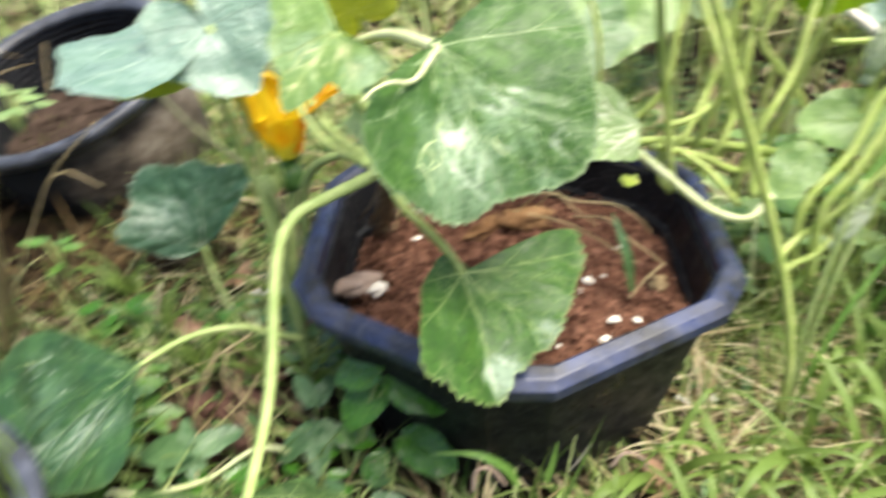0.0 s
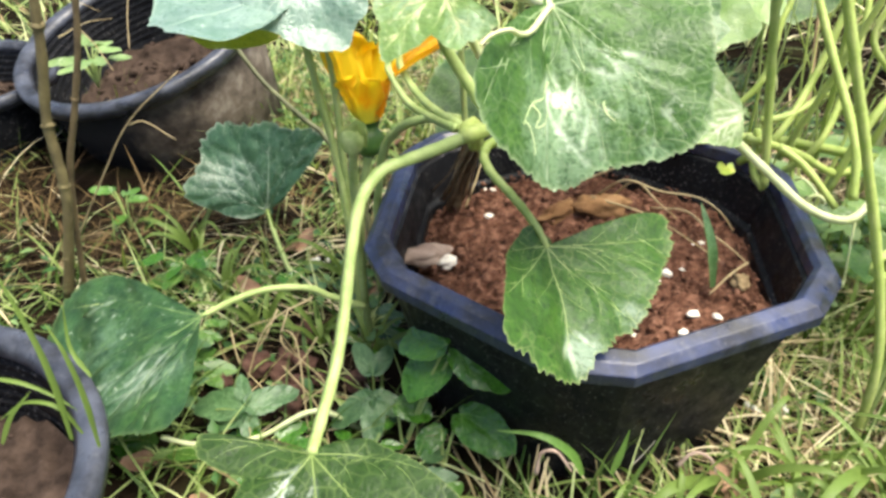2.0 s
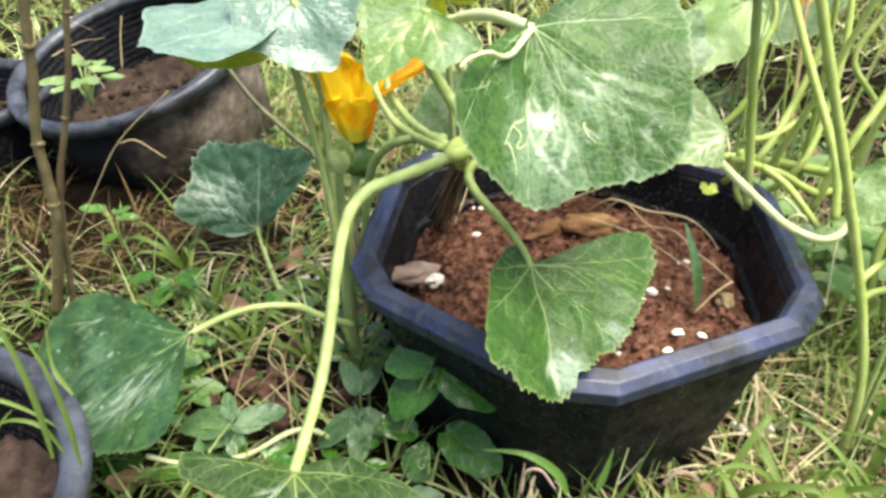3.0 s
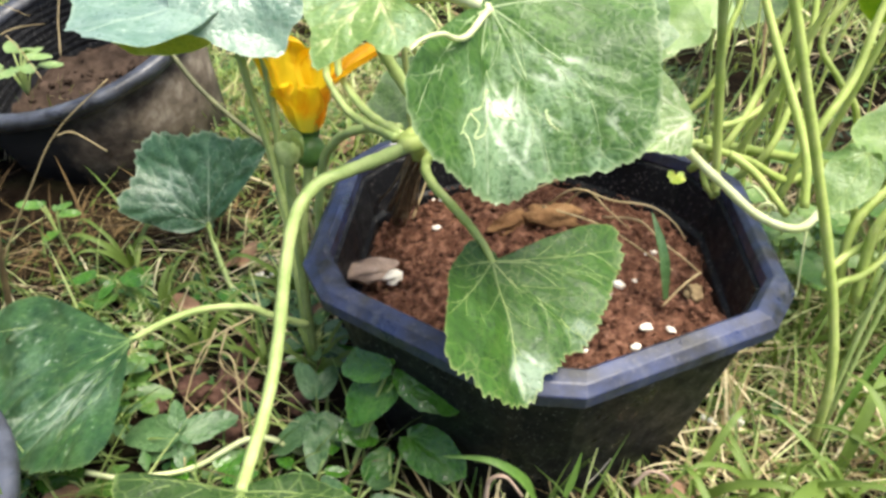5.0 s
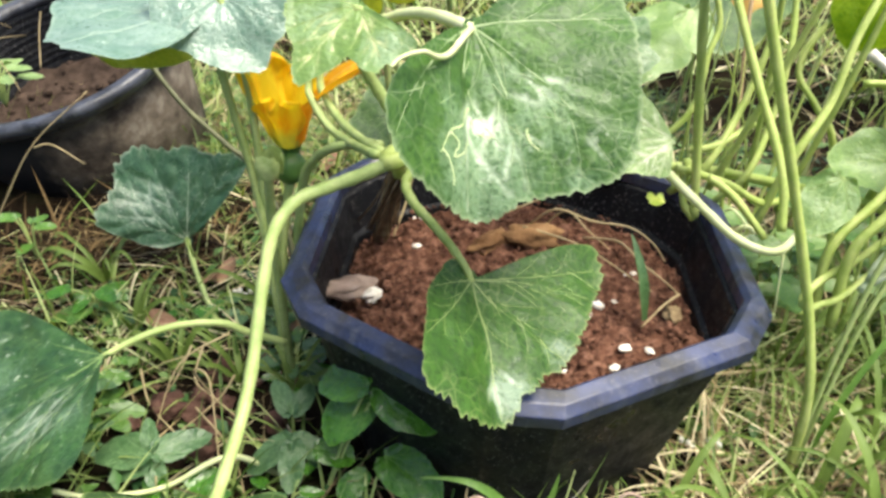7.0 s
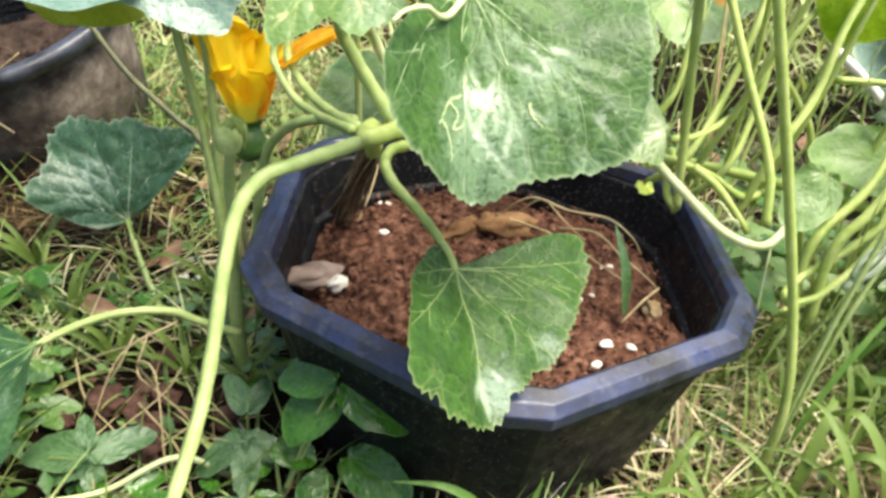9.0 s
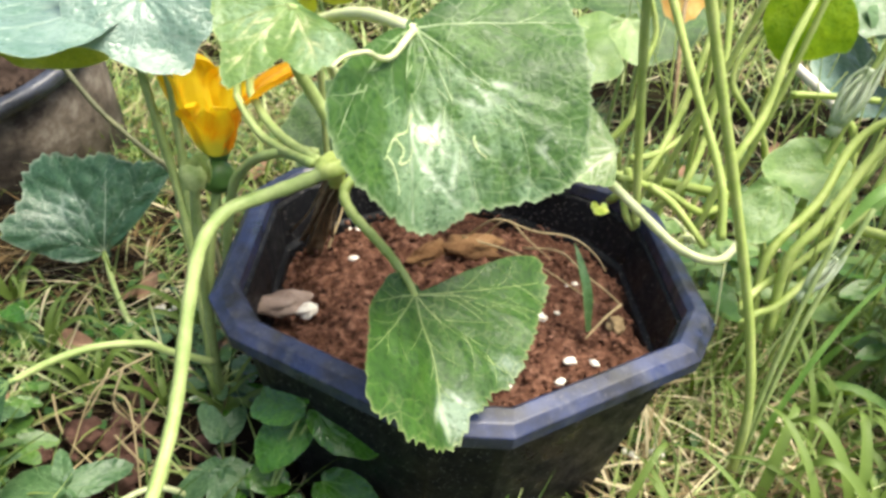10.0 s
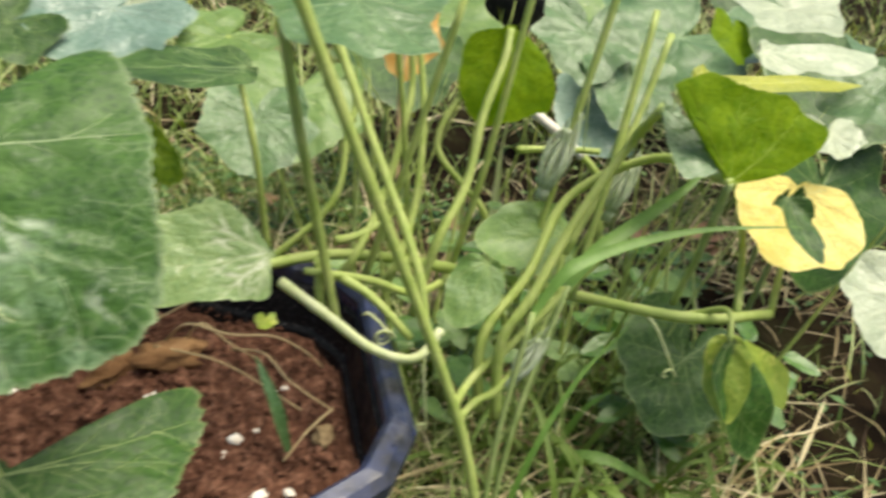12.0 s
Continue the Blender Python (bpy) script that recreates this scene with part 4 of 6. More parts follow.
BEHIND = ((-180, 0.05), (-104, 0.05), (-100, 0.02), (-80, 0.1), (-72, 0.18), (-52, 0.74), (-32, 0.88), (-12, 1.13), (4, 1.07), (20, 1.1), (24, 0.87), (28, 0.76), (40, 0.59), (56, 0.46), (84, 0.39), (88, 0.02), (92, 0.05), (180, 0.05))
# leaf behind the big one, on a pale stalk
leaf(plant, (0.1885, 0.5184, 0.2802), (0.1273, 0.5115, 0.2816), (0.1, -0.75, 0.65), LEAF_LIGHT, "light green leaf with white marks at its stalk", profile=BEHIND, veins=(0, 36, -34, 66), patches=((36, 0.35, 0.2, 0.8), (-30, 0.4, 0.2, 0.7), (20, 0.15, 0.2, 0.7)), fold=(3, 3), wave=0.03, rows=36, turns=200, seed=18, teeth=0.03)
stalk(plant, ((0.196, 0.545, 0.245), (0.225, 0.535, 0.222), (0.252, 0.52, 0.204), (0.278, 0.512, 0.2), (0.296, 0.52, 0.215)), 0.0034, 0.003, STALK_PALE)
# main stem out of the planter's back corner, along the ground to the right
FOOT, NECK = np.array((-0.018, 0.631, 0.128)), np.array((0.006, 0.55, 0.237))
stalk(plant, (FOOT - (0, 0, 0.012), FOOT * 0.6 + NECK * 0.4 + (0, 0.008, 0), NECK), 0.0065, 0.0055, STALK_DRY, "stem_base", "dry brown fibrous stem base", ribs=0.2)
_rng = np.random.default_rng(8)
for _k in range(16):
    _a, _o = _k * 0.9, _rng.uniform(0.005, 0.017)
    _out = np.array((math.cos(_a), 0.7 * math.sin(_a), 0.0))
    stalk(plant, (FOOT + 1.3 * _o * _out + (0, 0, _rng.uniform(-0.004, 0.012)), FOOT * 0.5 + NECK * 0.5 + 0.7 * _o * _out, NECK + 0.005 * _out + (0, 0, _rng.uniform(-0.02, 0.004))), _rng.uniform(0.0006, 0.002), 0.0007, STALK_DRY, "fibre", sides=5, steps=5)
stalk(plant, (NECK - (0, 0, 0.006), NECK * 0.4 + np.array(HUB) * 0.6 + (0, 0.01, 0.004), HUB, (0.06, 0.56, 0.26), (0.11, 0.62, 0.24), (0.16, 0.66, 0.185), (0.26, 0.68, 0.18), (0.36, 0.62, 0.19), (0.482, 0.529, 0.2), (0.56, 0.52, 0.2)), 0.006, 0.004, STALK_LIME, "stem", "ribbed green main stem")
# upright leaf stalks on the far side
stalk(plant, ((0.236, 0.57, 0.192), (0.226, 0.572, 0.25), (0.21, 0.574, 0.34), (0.2, 0.576, 0.41), (0.195, 0.578, 0.45)), 0.0034, 0.003, STALK_LIME)
stalk(plant, ((0.225, 0.585, 0.235), (0.226, 0.575, 0.205), (0.236, 0.57, 0.19)), 0.003, 0.003, STALK_LIME)
stalk(plant, ((0.292, 0.54, 0.2), (0.288, 0.56, 0.24), (0.268, 0.61, 0.3), (0.245, 0.66, 0.37), (0.235, 0.68, 0.41)), 0.0034, 0.003, STALK_LIME)
stalk(plant, ((0.325, 0.47, 0.01), (0.32, 0.475, 0.09), (0.305, 0.49, 0.16), (0.268, 0.5, 0.26), (0.232, 0.507, 0.35), (0.205, 0.512, 0.42), (0.19, 0.516, 0.46)), 0.0037, 0.0032, STALK_LIME, label="thick upright pale green stalk")


# flower, seed bud and tendrils
def build_flower(at, axis, parent):
    at, axis = np.asarray(at), np.asarray(axis) / np.linalg.norm(axis)
    u = np.cross(axis, (0, 1, 0.2))
    u /= np.linalg.norm(u)
    w = np.cross(axis, u)
    flower = part("flower", *tube((at - axis * 0.012, at - axis * 0.004, at + axis * 0.002), 0.007, 0.0105, 12, 5), OVARY, parent, "yellow trumpet flower with torn petals")
    # around from the upright petal: the way it faces, its length, its flare outward, how far it bends over
    for k, (way, long, flare, bend) in enumerate(((20, 0.07, 0.012, 0.0), (95, 0.05, 0.008, 0.0), (172, 0.1, 0.085, 0.45), (245, 0.056, 0.014, 0.0), (312, 0.066, 0.012, 0.0))):
        mid = radians(way)
        verts, faces = [], []
        for i in range(19):
            s = i / 18
            radius = 0.01 + 0.0148 * min(1, long * s / 0.05) ** 0.6 + flare * max(0, s - 0.35) ** 1.2
            width = math.pi / 5 * (1.45 if s < 0.74 else 1.45 * math.sqrt(max(0.0, 1 - ((s - 0.74) / 0.27) ** 2))) / (1 + 9 * flare * s)
            for j in range(13):
                c = (j - 6) / 6
                a = mid + width * c
                curl = 0.0035 * math.cos(c * 7 + k) * s + 0.004 * math.sin(11 * s + 2.1 * k) * c * s
                r = radius * (1 - 0.05 * abs(c)) + curl
                up = long * (s - bend * max(0, s - 0.35) ** 1.4) + 0.004 * math.sin(c * 8 + k * 2) * s
                verts.append(at + axis * up + r * (math.cos(a) * u + math.sin(a) * w))
        for i in range(18):
            for j in range(12):
                faces.append((i * 13 + j, i * 13 + j + 1, (i + 1) * 13 + j + 1, (i + 1) * 13 + j))
        part("petal", verts, faces, PETAL_ORANGE if k == 2 else PETAL, flower, "orange petal bent outward" if k == 2 else "")


build_flower((-0.09, 0.62, 0.217), (-0.02, -0.06, 1.0), plant)
v, f = lump((-0.09, 0.614, 0.198), (0.0135, 0.0135, 0.0145), 2, 0.06, 3)
part("ovary", v, f, OVARY, plant, "round dark green young fruit")
stalk(plant, ((-0.09, 0.612, 0.19), (-0.1, 0.605, 0.13), (-0.104, 0.58, 0.03)), 0.0038, 0.0036, STALK)
_verts = []
for _i in range(60):
    _a, _r = _i * 0.28, 0.0098 - 0.0065 * _i / 59
    for _s in (0.0, 0.35, 0.7, 1.0):
        _w = _r * (0.72 + 0.42 * math.sin(0.5 + 2.0 * _s)) + 0.0012 * math.sin(_a * 5) * _s
        _verts.append((-0.083 + _w * math.cos(_a), 0.52 + _w * math.sin(_a), 0.24 + (0.017 - 0.006 * _i / 59) * _s + 0.0035 * math.sin(_a * 1.7) * _s))
part("bud", _verts, [(4 * _i + _j, 4 * _i + _j + 4, 4 * _i + _j + 5, 4 * _i + _j + 1) for _i in range(59) for _j in range(3)], LEAF_BUD, plant, "young leaf rolled into a bud")
stalk(plant, ((-0.083, 0.52, 0.242), (-0.084, 0.522, 0.232), (-0.087, 0.53, 0.203), (-0.092, 0.55, 0.12), (-0.095, 0.57, 0.0)), 0.0034, 0.0036, STALK)
leaf(plant, (-0.241, 0.635, 0.290), (-0.164, 0.649, 0.279), (0.0, -0.3, 0.9), LEAF_YELLOWGREEN, "bright green underside of a leaf's edge", profile=OVAL, wave=0.05, rows=20, turns=90, seed=52, fold=(-10, -10))
# young stalks that rise from the hub
stalk(plant, ((-0.06, 0.61, 0.33), (-0.067, 0.6, 0.279), (-0.063, 0.59, 0.268), (-0.05, 0.575, 0.255), (-0.032, 0.55, 0.255), (-0.006, 0.505, 0.267)), 0.0026, 0.0032, STALK)
stalk(plant, ((-0.05, 0.61, 0.34), (-0.058, 0.6, 0.283), (-0.052, 0.59, 0.269), (-0.038, 0.57, 0.26), (-0.022, 0.545, 0.26), (-0.003, 0.51, 0.267)), 0.0028, 0.0034, STALK)
stalk(plant, ((-0.006, 0.53, 0.262), (-0.02, 0.545, 0.256), (-0.043, 0.55, 0.249), (-0.058, 0.56, 0.234), (-0.07, 0.57, 0.21), (-0.08, 0.58, 0.15), (-0.085, 0.59, 0.05)), 0.0036, 0.0036, STALK)
stalk(plant, ((0.04, 0.515, 0.258), (0.025, 0.513, 0.263), (0.015, 0.52, 0.273), (0.002, 0.525, 0.29), (-0.009, 0.525, 0.308), (-0.016, 0.52, 0.326), (-0.0149, 0.5029, 0.3642)), 0.005, 0.0036, STALK)
stalk(plant, ((-0.271, 0.8, 0.214), (-0.236, 0.78, 0.178), (-0.186, 0.75, 0.149), (-0.163, 0.74, 0.133), (-0.12, 0.7, 0.08), (-0.1, 0.65, 0.0)), 0.0026, 0.003, STALK_DARK)
stalk(plant, ((-0.085, 0.46, 0.0), (-0.115, 0.44, 0.043), (-0.159, 0.42, 0.03), (-0.198, 0.4, 0.042), (-0.22, 0.39, 0.06)), 0.0022, 0.0018, STALK_PALE)


def tendril(parent, start, end, coils, r, size, material=None):
    """A thin stalk that ends in a coil."""
    start, end = np.asarray(start, float), np.asarray(end, float)
    line = [start, start * 0.6 + end * 0.4 + (0, 0, 0.008)]
    for i in range(int(coils * 8)):
        a = i * 2 * math.pi / 8
        s = size * (1 - i / (coils * 10))
        line.append(end + (s * math.cos(a), 0.25 * size * i / 8, s * math.sin(a)))
    v, f = tube(line, r, r * 0.6, 6, 3, 0)
    return part("tendril", v, f, material or STALK_PALE, parent)


tendril(plant, (0.25, 0.55, 0.21), (0.262, 0.535, 0.2), 2.5, 0.0009, 0.007)
tendril(plant, (0.284, 0.512, 0.2), (0.282, 0.5, 0.15), 1.5, 0.0008, 0.004)
tendril(plant, (0.308, 0.432, 0.005), (0.282, 0.42, 0.035), 2.2, 0.0012, 0.009)
tendril(plant, (0.46, 0.53, 0.2), (0.475, 0.51, 0.16), 1.0, 0.0011, 0.006)

# leaves and stalks to the right
OLIVE = leaf_material("olive underside of a leaf", (0.11, 0.23, 0.004), (0.27, 0.4, 0.012), (0.34, 0.42, 0.06), (0.3, 0.4, 0.1), 0.55, 0.5, 0.8, gloss=0.15)
LEAF_LIME = leaf_material("wilting yellow-green leaf", (0.2, 0.34, 0.04), (0.45, 0.55, 0.08), (0.7, 0.7, 0.15), (0.85, 0.8, 0.25), 0.45, 0.35, 0.55)
ROUNDED = ((-180, 0.1), (-130, 0.3), (-95, 0.72), (-60, 0.9), (-30, 0.98), (0, 1.0), (30, 0.98), (60, 0.9), (95, 0.72), (130, 0.3), (180, 0.1))
WEDGE = ((-180, 0.04), (-85, 0.04), (-75, 0.23), (-70, 0.63), (-65, 0.8), (-60, 1.1), (-55, 1.24), (-50, 1.27), (-25, 1.19), (-5, 1.02), (45, 1.31), (50, 0.17), (55, 0.12), (85, 0.04), (180, 0.04))
TOOTHED = ((-180, 0.04), (-95, 0.06), (-60, 0.13), (-40, 0.42), (-30, 0.71), (-20, 0.88), (-5, 1.01), (5, 1.0), (15, 0.8), (25, 0.4), (40, 0.1), (180, 0.04))
ROUND_LEAF = ((-180, 0.04), (-85, 0.08), (-65, 0.36), (-45, 0.75), (-30, 0.95), (10, 1.0), (25, 0.96), (55, 0.62), (80, 0.45), (95, 0.08), (180, 0.04))
EDGE = ((-180, 0.03), (-20, 0.06), (-10, 0.35), (0, 1.0), (5, 0.41), (15, 0.09), (180, 0.03))
LEVEL = ((-180, 0.04), (-120, 0.17), (-40, 0.32), (-25, 0.45), (0, 1.0), (5, 1.03), (10, 0.55), (20, 0.33), (30, 0.25), (105, 0.06), (180, 0.04))
WILTED = ((-180, 0.04), (-100, 0.04), (-60, 0.12), (-25, 0.44), (-15, 0.62), (-5, 0.91), (5, 1.0), (30, 0.59), (45, 0.21), (80, 0.04), (180, 0.04))
WILTED_LOBE = ((-180, 0.04), (-45, 0.08), (-30, 0.81), (-25, 0.99), (-5, 1.06), (0, 1.01), (5, 0.56), (10, 0.3), (20, 0.15), (55, 0.05), (180, 0.04))
FOLDED = ((-180, 0.05), (-85, 0.04), (-50, 0.11), (-40, 0.31), (-30, 1.05), (0, 0.99), (15, 0.45), (25, 0.29), (45, 0.1), (180, 0.05))
OLIVE_DARK = leaf_material("dark olive underside of a leaf", (0.035, 0.085, 0.003), (0.14, 0.22, 0.008), (0.25, 0.32, 0.05), (0.2, 0.3, 0.08), 0.5, 0.4, 0.8, gloss=0.2)
OVAL_BROAD = ((-180, 0.02), (-130, 0.12), (-90, 0.26), (-60, 0.42), (-40, 0.58), (-25, 0.76), (-12, 0.92), (0, 1.0), (12, 0.92), (25, 0.76), (40, 0.58), (60, 0.42), (90, 0.26), (130, 0.12), (180, 0.02))
leaf(plant, (0.382, 0.68, 0.369), (0.378, 0.656, 0.301), (0.1, 0.85, -0.3), OLIVE, "round olive-green leaf seen from below", profile=ROUND_LEAF, fold=(5, 5), wave=0.03, rows=28, turns=130, seed=31)
leaf(plant, (0.467, 0.5, 0.323), (0.48, 0.526, 0.372), (-0.1, -0.8, 0.45), OLIVE, "olive-green leaf fanning out over its stalk", profile=WEDGE, fold=(4, 4), wave=0.03, rows=30, turns=160, seed=32)
leaf(plant, (0.501, 0.6, 0.357), (0.666, 0.599, 0.356), (0.0, -0.5, 0.85), LEAF_YELLOWGREEN, "bright yellow-green edge of a level leaf", profile=EDGE, wave=0.01, rows=16, turns=130, seed=61)
stalk(plant, ((0.49, 0.545, 0.2), (0.478, 0.52, 0.26), (0.467, 0.5, 0.323)), 0.0028, 0.0026, STALK)
leaf(plant, (0.6, 0.66, 0.361), (0.717, 0.652, 0.357), (0.0, -0.45, 0.9), LEAF_GLARE, "level leaf with bright sky glare in its colour", profile=LEVEL, fold=(5, 5), wave=0.03, rows=28, turns=130, seed=33)
leaf(plant, (0.662, 0.718, 0.386), (0.675, 0.676, 0.377), (-0.2, -0.25, 1.0), LEAF_GLARE, "grey-green leaf whitened by sky glare in its colour", size=1.2, fold=(5, 5), wave=0.06, rows=28, turns=130, seed=44)
leaf(plant, (0.717, 0.648, 0.329), (0.671, 0.647, 0.312), (0.0, -0.3, 1.0), LEAF_SHEEN, "blue-green leaf with sheen partly in its colour", size=1.0, fold=(5, 5), wave=0.06, rows=28, turns=130, seed=45)
leaf(plant, (0.612, 0.577, 0.323), (0.602, 0.553, 0.312), (-0.2, -0.5, 0.8), LEAF_GLARE, "small leaf painted whitish where it catches the light", size=1.0, fold=(5, 5), wave=0.06, rows=28, turns=130, seed=46)
leaf(plant, (0.605, 0.708, 0.365), (0.598, 0.681, 0.338), (0.1, 0.8, 0.5), OLIVE, "small olive leaf seen from below", size=0.8, fold=(5, 5), wave=0.06, rows=28, turns=130, seed=47)
leaf(plant, (0.441, 0.55, 0.354), (0.461, 0.51, 0.332), (-0.3, -0.6, 0.8), LEAF_SHEEN, "folded grey-green leaf, pale sheen partly in its colour", profile=FOLDED, size=1.05, fold=(8, -8), wave=0.03, rows=28, turns=130, seed=48)
leaf(plant, (0.526, 0.826, 0.332), (0.506, 0.780, 0.295), (-0.1, -0.6, 0.8), LEAF_SHEEN, "pale grey-green leaf, sheen partly in its colour", size=1.0, fold=(5, 5), wave=0.06, rows=28, turns=130, seed=34)
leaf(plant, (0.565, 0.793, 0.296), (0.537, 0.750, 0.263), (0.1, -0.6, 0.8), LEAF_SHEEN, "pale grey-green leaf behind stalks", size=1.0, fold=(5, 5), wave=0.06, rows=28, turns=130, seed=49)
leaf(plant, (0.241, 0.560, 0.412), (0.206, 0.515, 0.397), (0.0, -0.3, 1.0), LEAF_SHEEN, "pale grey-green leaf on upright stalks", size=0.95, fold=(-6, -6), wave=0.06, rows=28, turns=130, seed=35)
leaf(plant, (0.177, 0.736, 0.344), (0.142, 0.713, 0.336), (0.0, -0.35, 0.95), LEAF_PALE, "pale green level leaf", size=1.0, fold=(5, 5), wave=0.06, rows=28, turns=130, seed=36)
leaf(plant, (0.185, 0.682, 0.337), (0.096, 0.668, 0.339), (0.0, -0.15, 1.0), LEAF_SILVER, "narrow dark leaf seen edge-on", profile=OVAL_BROAD, size=1.0, fold=(4, 4), wave=0.04, rows=24, turns=110, seed=50)
leaf(plant, (0.203, 0.847, 0.234), (0.201, 0.798, 0.195), (0.0, -0.75, 0.65), LEAF_SHEEN, "pale blue-green hanging leaf", size=1.0, fold=(5, 5), wave=0.06, rows=28, turns=130, seed=37)
leaf(plant, (0.116, 0.6, 0.336), (0.139, 0.582, 0.295), (0.1, -0.8, 0.4), OLIVE_DARK, "small dark olive toothed leaf behind the large one", profile=TOOTHED, fold=(5, 5), wave=0.04, rows=28, turns=160, seed=43, teeth=0.05)
leaf(plant, (0.347, 0.58, 0.225), (0.318, 0.552, 0.19), (-0.1, -0.6, 0.75), LEAF_PALE, "small light green leaf among the stalks", profile=OVAL_BROAD, size=1.0, wave=0.06, rows=24, turns=100, seed=38)
leaf(plant, (0.583, 0.558, 0.282), (0.559, 0.513, 0.243), (-0.15, -0.7, 0.7), LEAF_YELLOWING, "old leaf turned bright yellow", profile=ROUNDED, fold=(5, 5), wave=0.03, rows=28, turns=130, seed=39)
leaf(plant, (0.531, 0.515, 0.302), (0.522, 0.460, 0.275), (-0.2, -0.7, 0.6), LEAF_SILVER, "small dark curled leaf before a yellow one", profile=OVAL, size=0.9, fold=(20, 20), wave=0.12, rows=28, turns=130, seed=51, teeth=0.05)
leaf(plant, (0.610, 0.466, 0.243), (0.572, 0.435, 0.213), (-0.4, -0.7, 0.6), LEAF_GLARE, "pale green leaf, whitish from painted reflection", fold=(5, 5), wave=0.06, rows=28, turns=130, seed=40, size=0.8)
leaf(plant, (0.502, 0.49, 0.203), (0.519, 0.457, 0.114), (-0.2, -0.9, 0.3), LEAF, "wilted leaf hanging folded, its front lobe dark green", profile=WILTED, fold=(18, -10), wave=0.05, rows=30, turns=160, seed=41)
leaf(plant, (0.508, 0.495, 0.2), (0.576, 0.496, 0.163), (0.2, -0.8, 0.5), LEAF_LIME, "yellow-edged lobe of a wilted leaf", profile=WILTED_LOBE, fold=(6, 14), wave=0.05, rows=26, turns=140, seed=62)
leaf(plant, (0.502, 0.494, 0.203), (0.497, 0.462, 0.15), (-0.6, -0.7, 0.3), LEAF_LIME, "yellow-green rolled edge of a wilted leaf", profile=OVAL, wave=0.05, rows=18, turns=90, seed=63)
leaf(plant, (0.54, 0.57, 0.12), (0.5, 0.53, 0.075), (0.0, -0.7, 0.7), LEAF_SILVER, "dark blue-green leaf in the shade", wave=0.05, rows=26, turns=110, seed=42)
leaf(plant, (0.031, 0.744, 0.352), (0.048, 0.724, 0.339), (0.0, -0.5, 0.9), LEAF_SHEEN, "grey-green leaf behind the large one", fold=(5, 5), wave=0.06, rows=24, turns=110, seed=53)
leaf(plant, (0.100, 0.855, 0.335), (0.100, 0.826, 0.304), (0.0, -0.8, 0.6), LEAF_GLARE, "pale whitish leaf behind stalks", fold=(5, 5), wave=0.06, rows=24, turns=110, seed=54)
leaf(plant, (0.138, 0.799, 0.349), (0.119, 0.775, 0.338), (0.1, 0.5, 0.8), LEAF_YELLOWGREEN, "yellow-green leaf seen from below", fold=(5, 5), wave=0.06, rows=24, turns=110, seed=55)
leaf(plant, (0.431, 0.62, 0.22), (0.329, 0.609, 0.225), (0.1, -0.6, 0.75), LEAF_PALE, "pale green leaf low behind the stalks", profile=OVAL_BROAD, size=0.8, fold=(6, 6), wave=0.06, rows=24, turns=120, seed=897)
leaf(plant, (0.646, 0.95, 0.201), (0.542, 0.935, 0.202), (0.1, -0.6, 0.75), LEAF_SKY_SHEEN, "pale blue-green leaf over bare earth", profile=ROUNDED, size=0.8, fold=(6, 6), wave=0.06, rows=24, turns=120, seed=898)
leaf(plant, (0.272, 0.8, 0.289), (0.278, 0.741, 0.241), (0.1, -0.6, 0.75), LEAF_LIGHT, "pale leaf hanging behind stalks", profile=OVAL_BROAD, size=0.7, fold=(6, 6), wave=0.06, rows=24, turns=120, seed=899)
leaf(plant, (0.033, 0.72, 0.354), (-0.008, 0.694, 0.339), (0.0, -0.5, 0.85), LEAF_SILVER, "dark green leaf behind the patched one", size=0.9, fold=(6, 6), wave=0.06, rows=24, turns=120, seed=900)
stalk(plant, ((0.053, 0.76, 0.0), (0.043, 0.745, 0.204), (0.033, 0.72, 0.354)), 0.0032, 0.0026, STALK, sides=8, steps=5)
leaf(plant, (0.098, 0.74, 0.36), (0.044, 0.698, 0.335), (0.0, -0.5, 0.85), LEAF_SKY_SHEEN, "blue-grey leaf behind the large one", size=0.9, fold=(6, 6), wave=0.06, rows=24, turns=120, seed=901)
stalk(plant, ((0.118, 0.78, 0.0), (0.108, 0.765, 0.21), (0.098, 0.74, 0.36)), 0.0032, 0.0026, STALK, sides=8, steps=5)
leaf(plant, (-0.023, 0.66, 0.382), (-0.046, 0.613, 0.355), (0.0, -0.5, 0.85), LEAF_SHEEN, "grey-green leaf above the flower", size=0.9, fold=(6, 6), wave=0.06, rows=24, turns=120, seed=902)
stalk(plant, ((-0.003, 0.7, 0.0), (-0.013, 0.685, 0.232), (-0.023, 0.66, 0.382)), 0.0032, 0.0026, STALK, sides=8, steps=5)
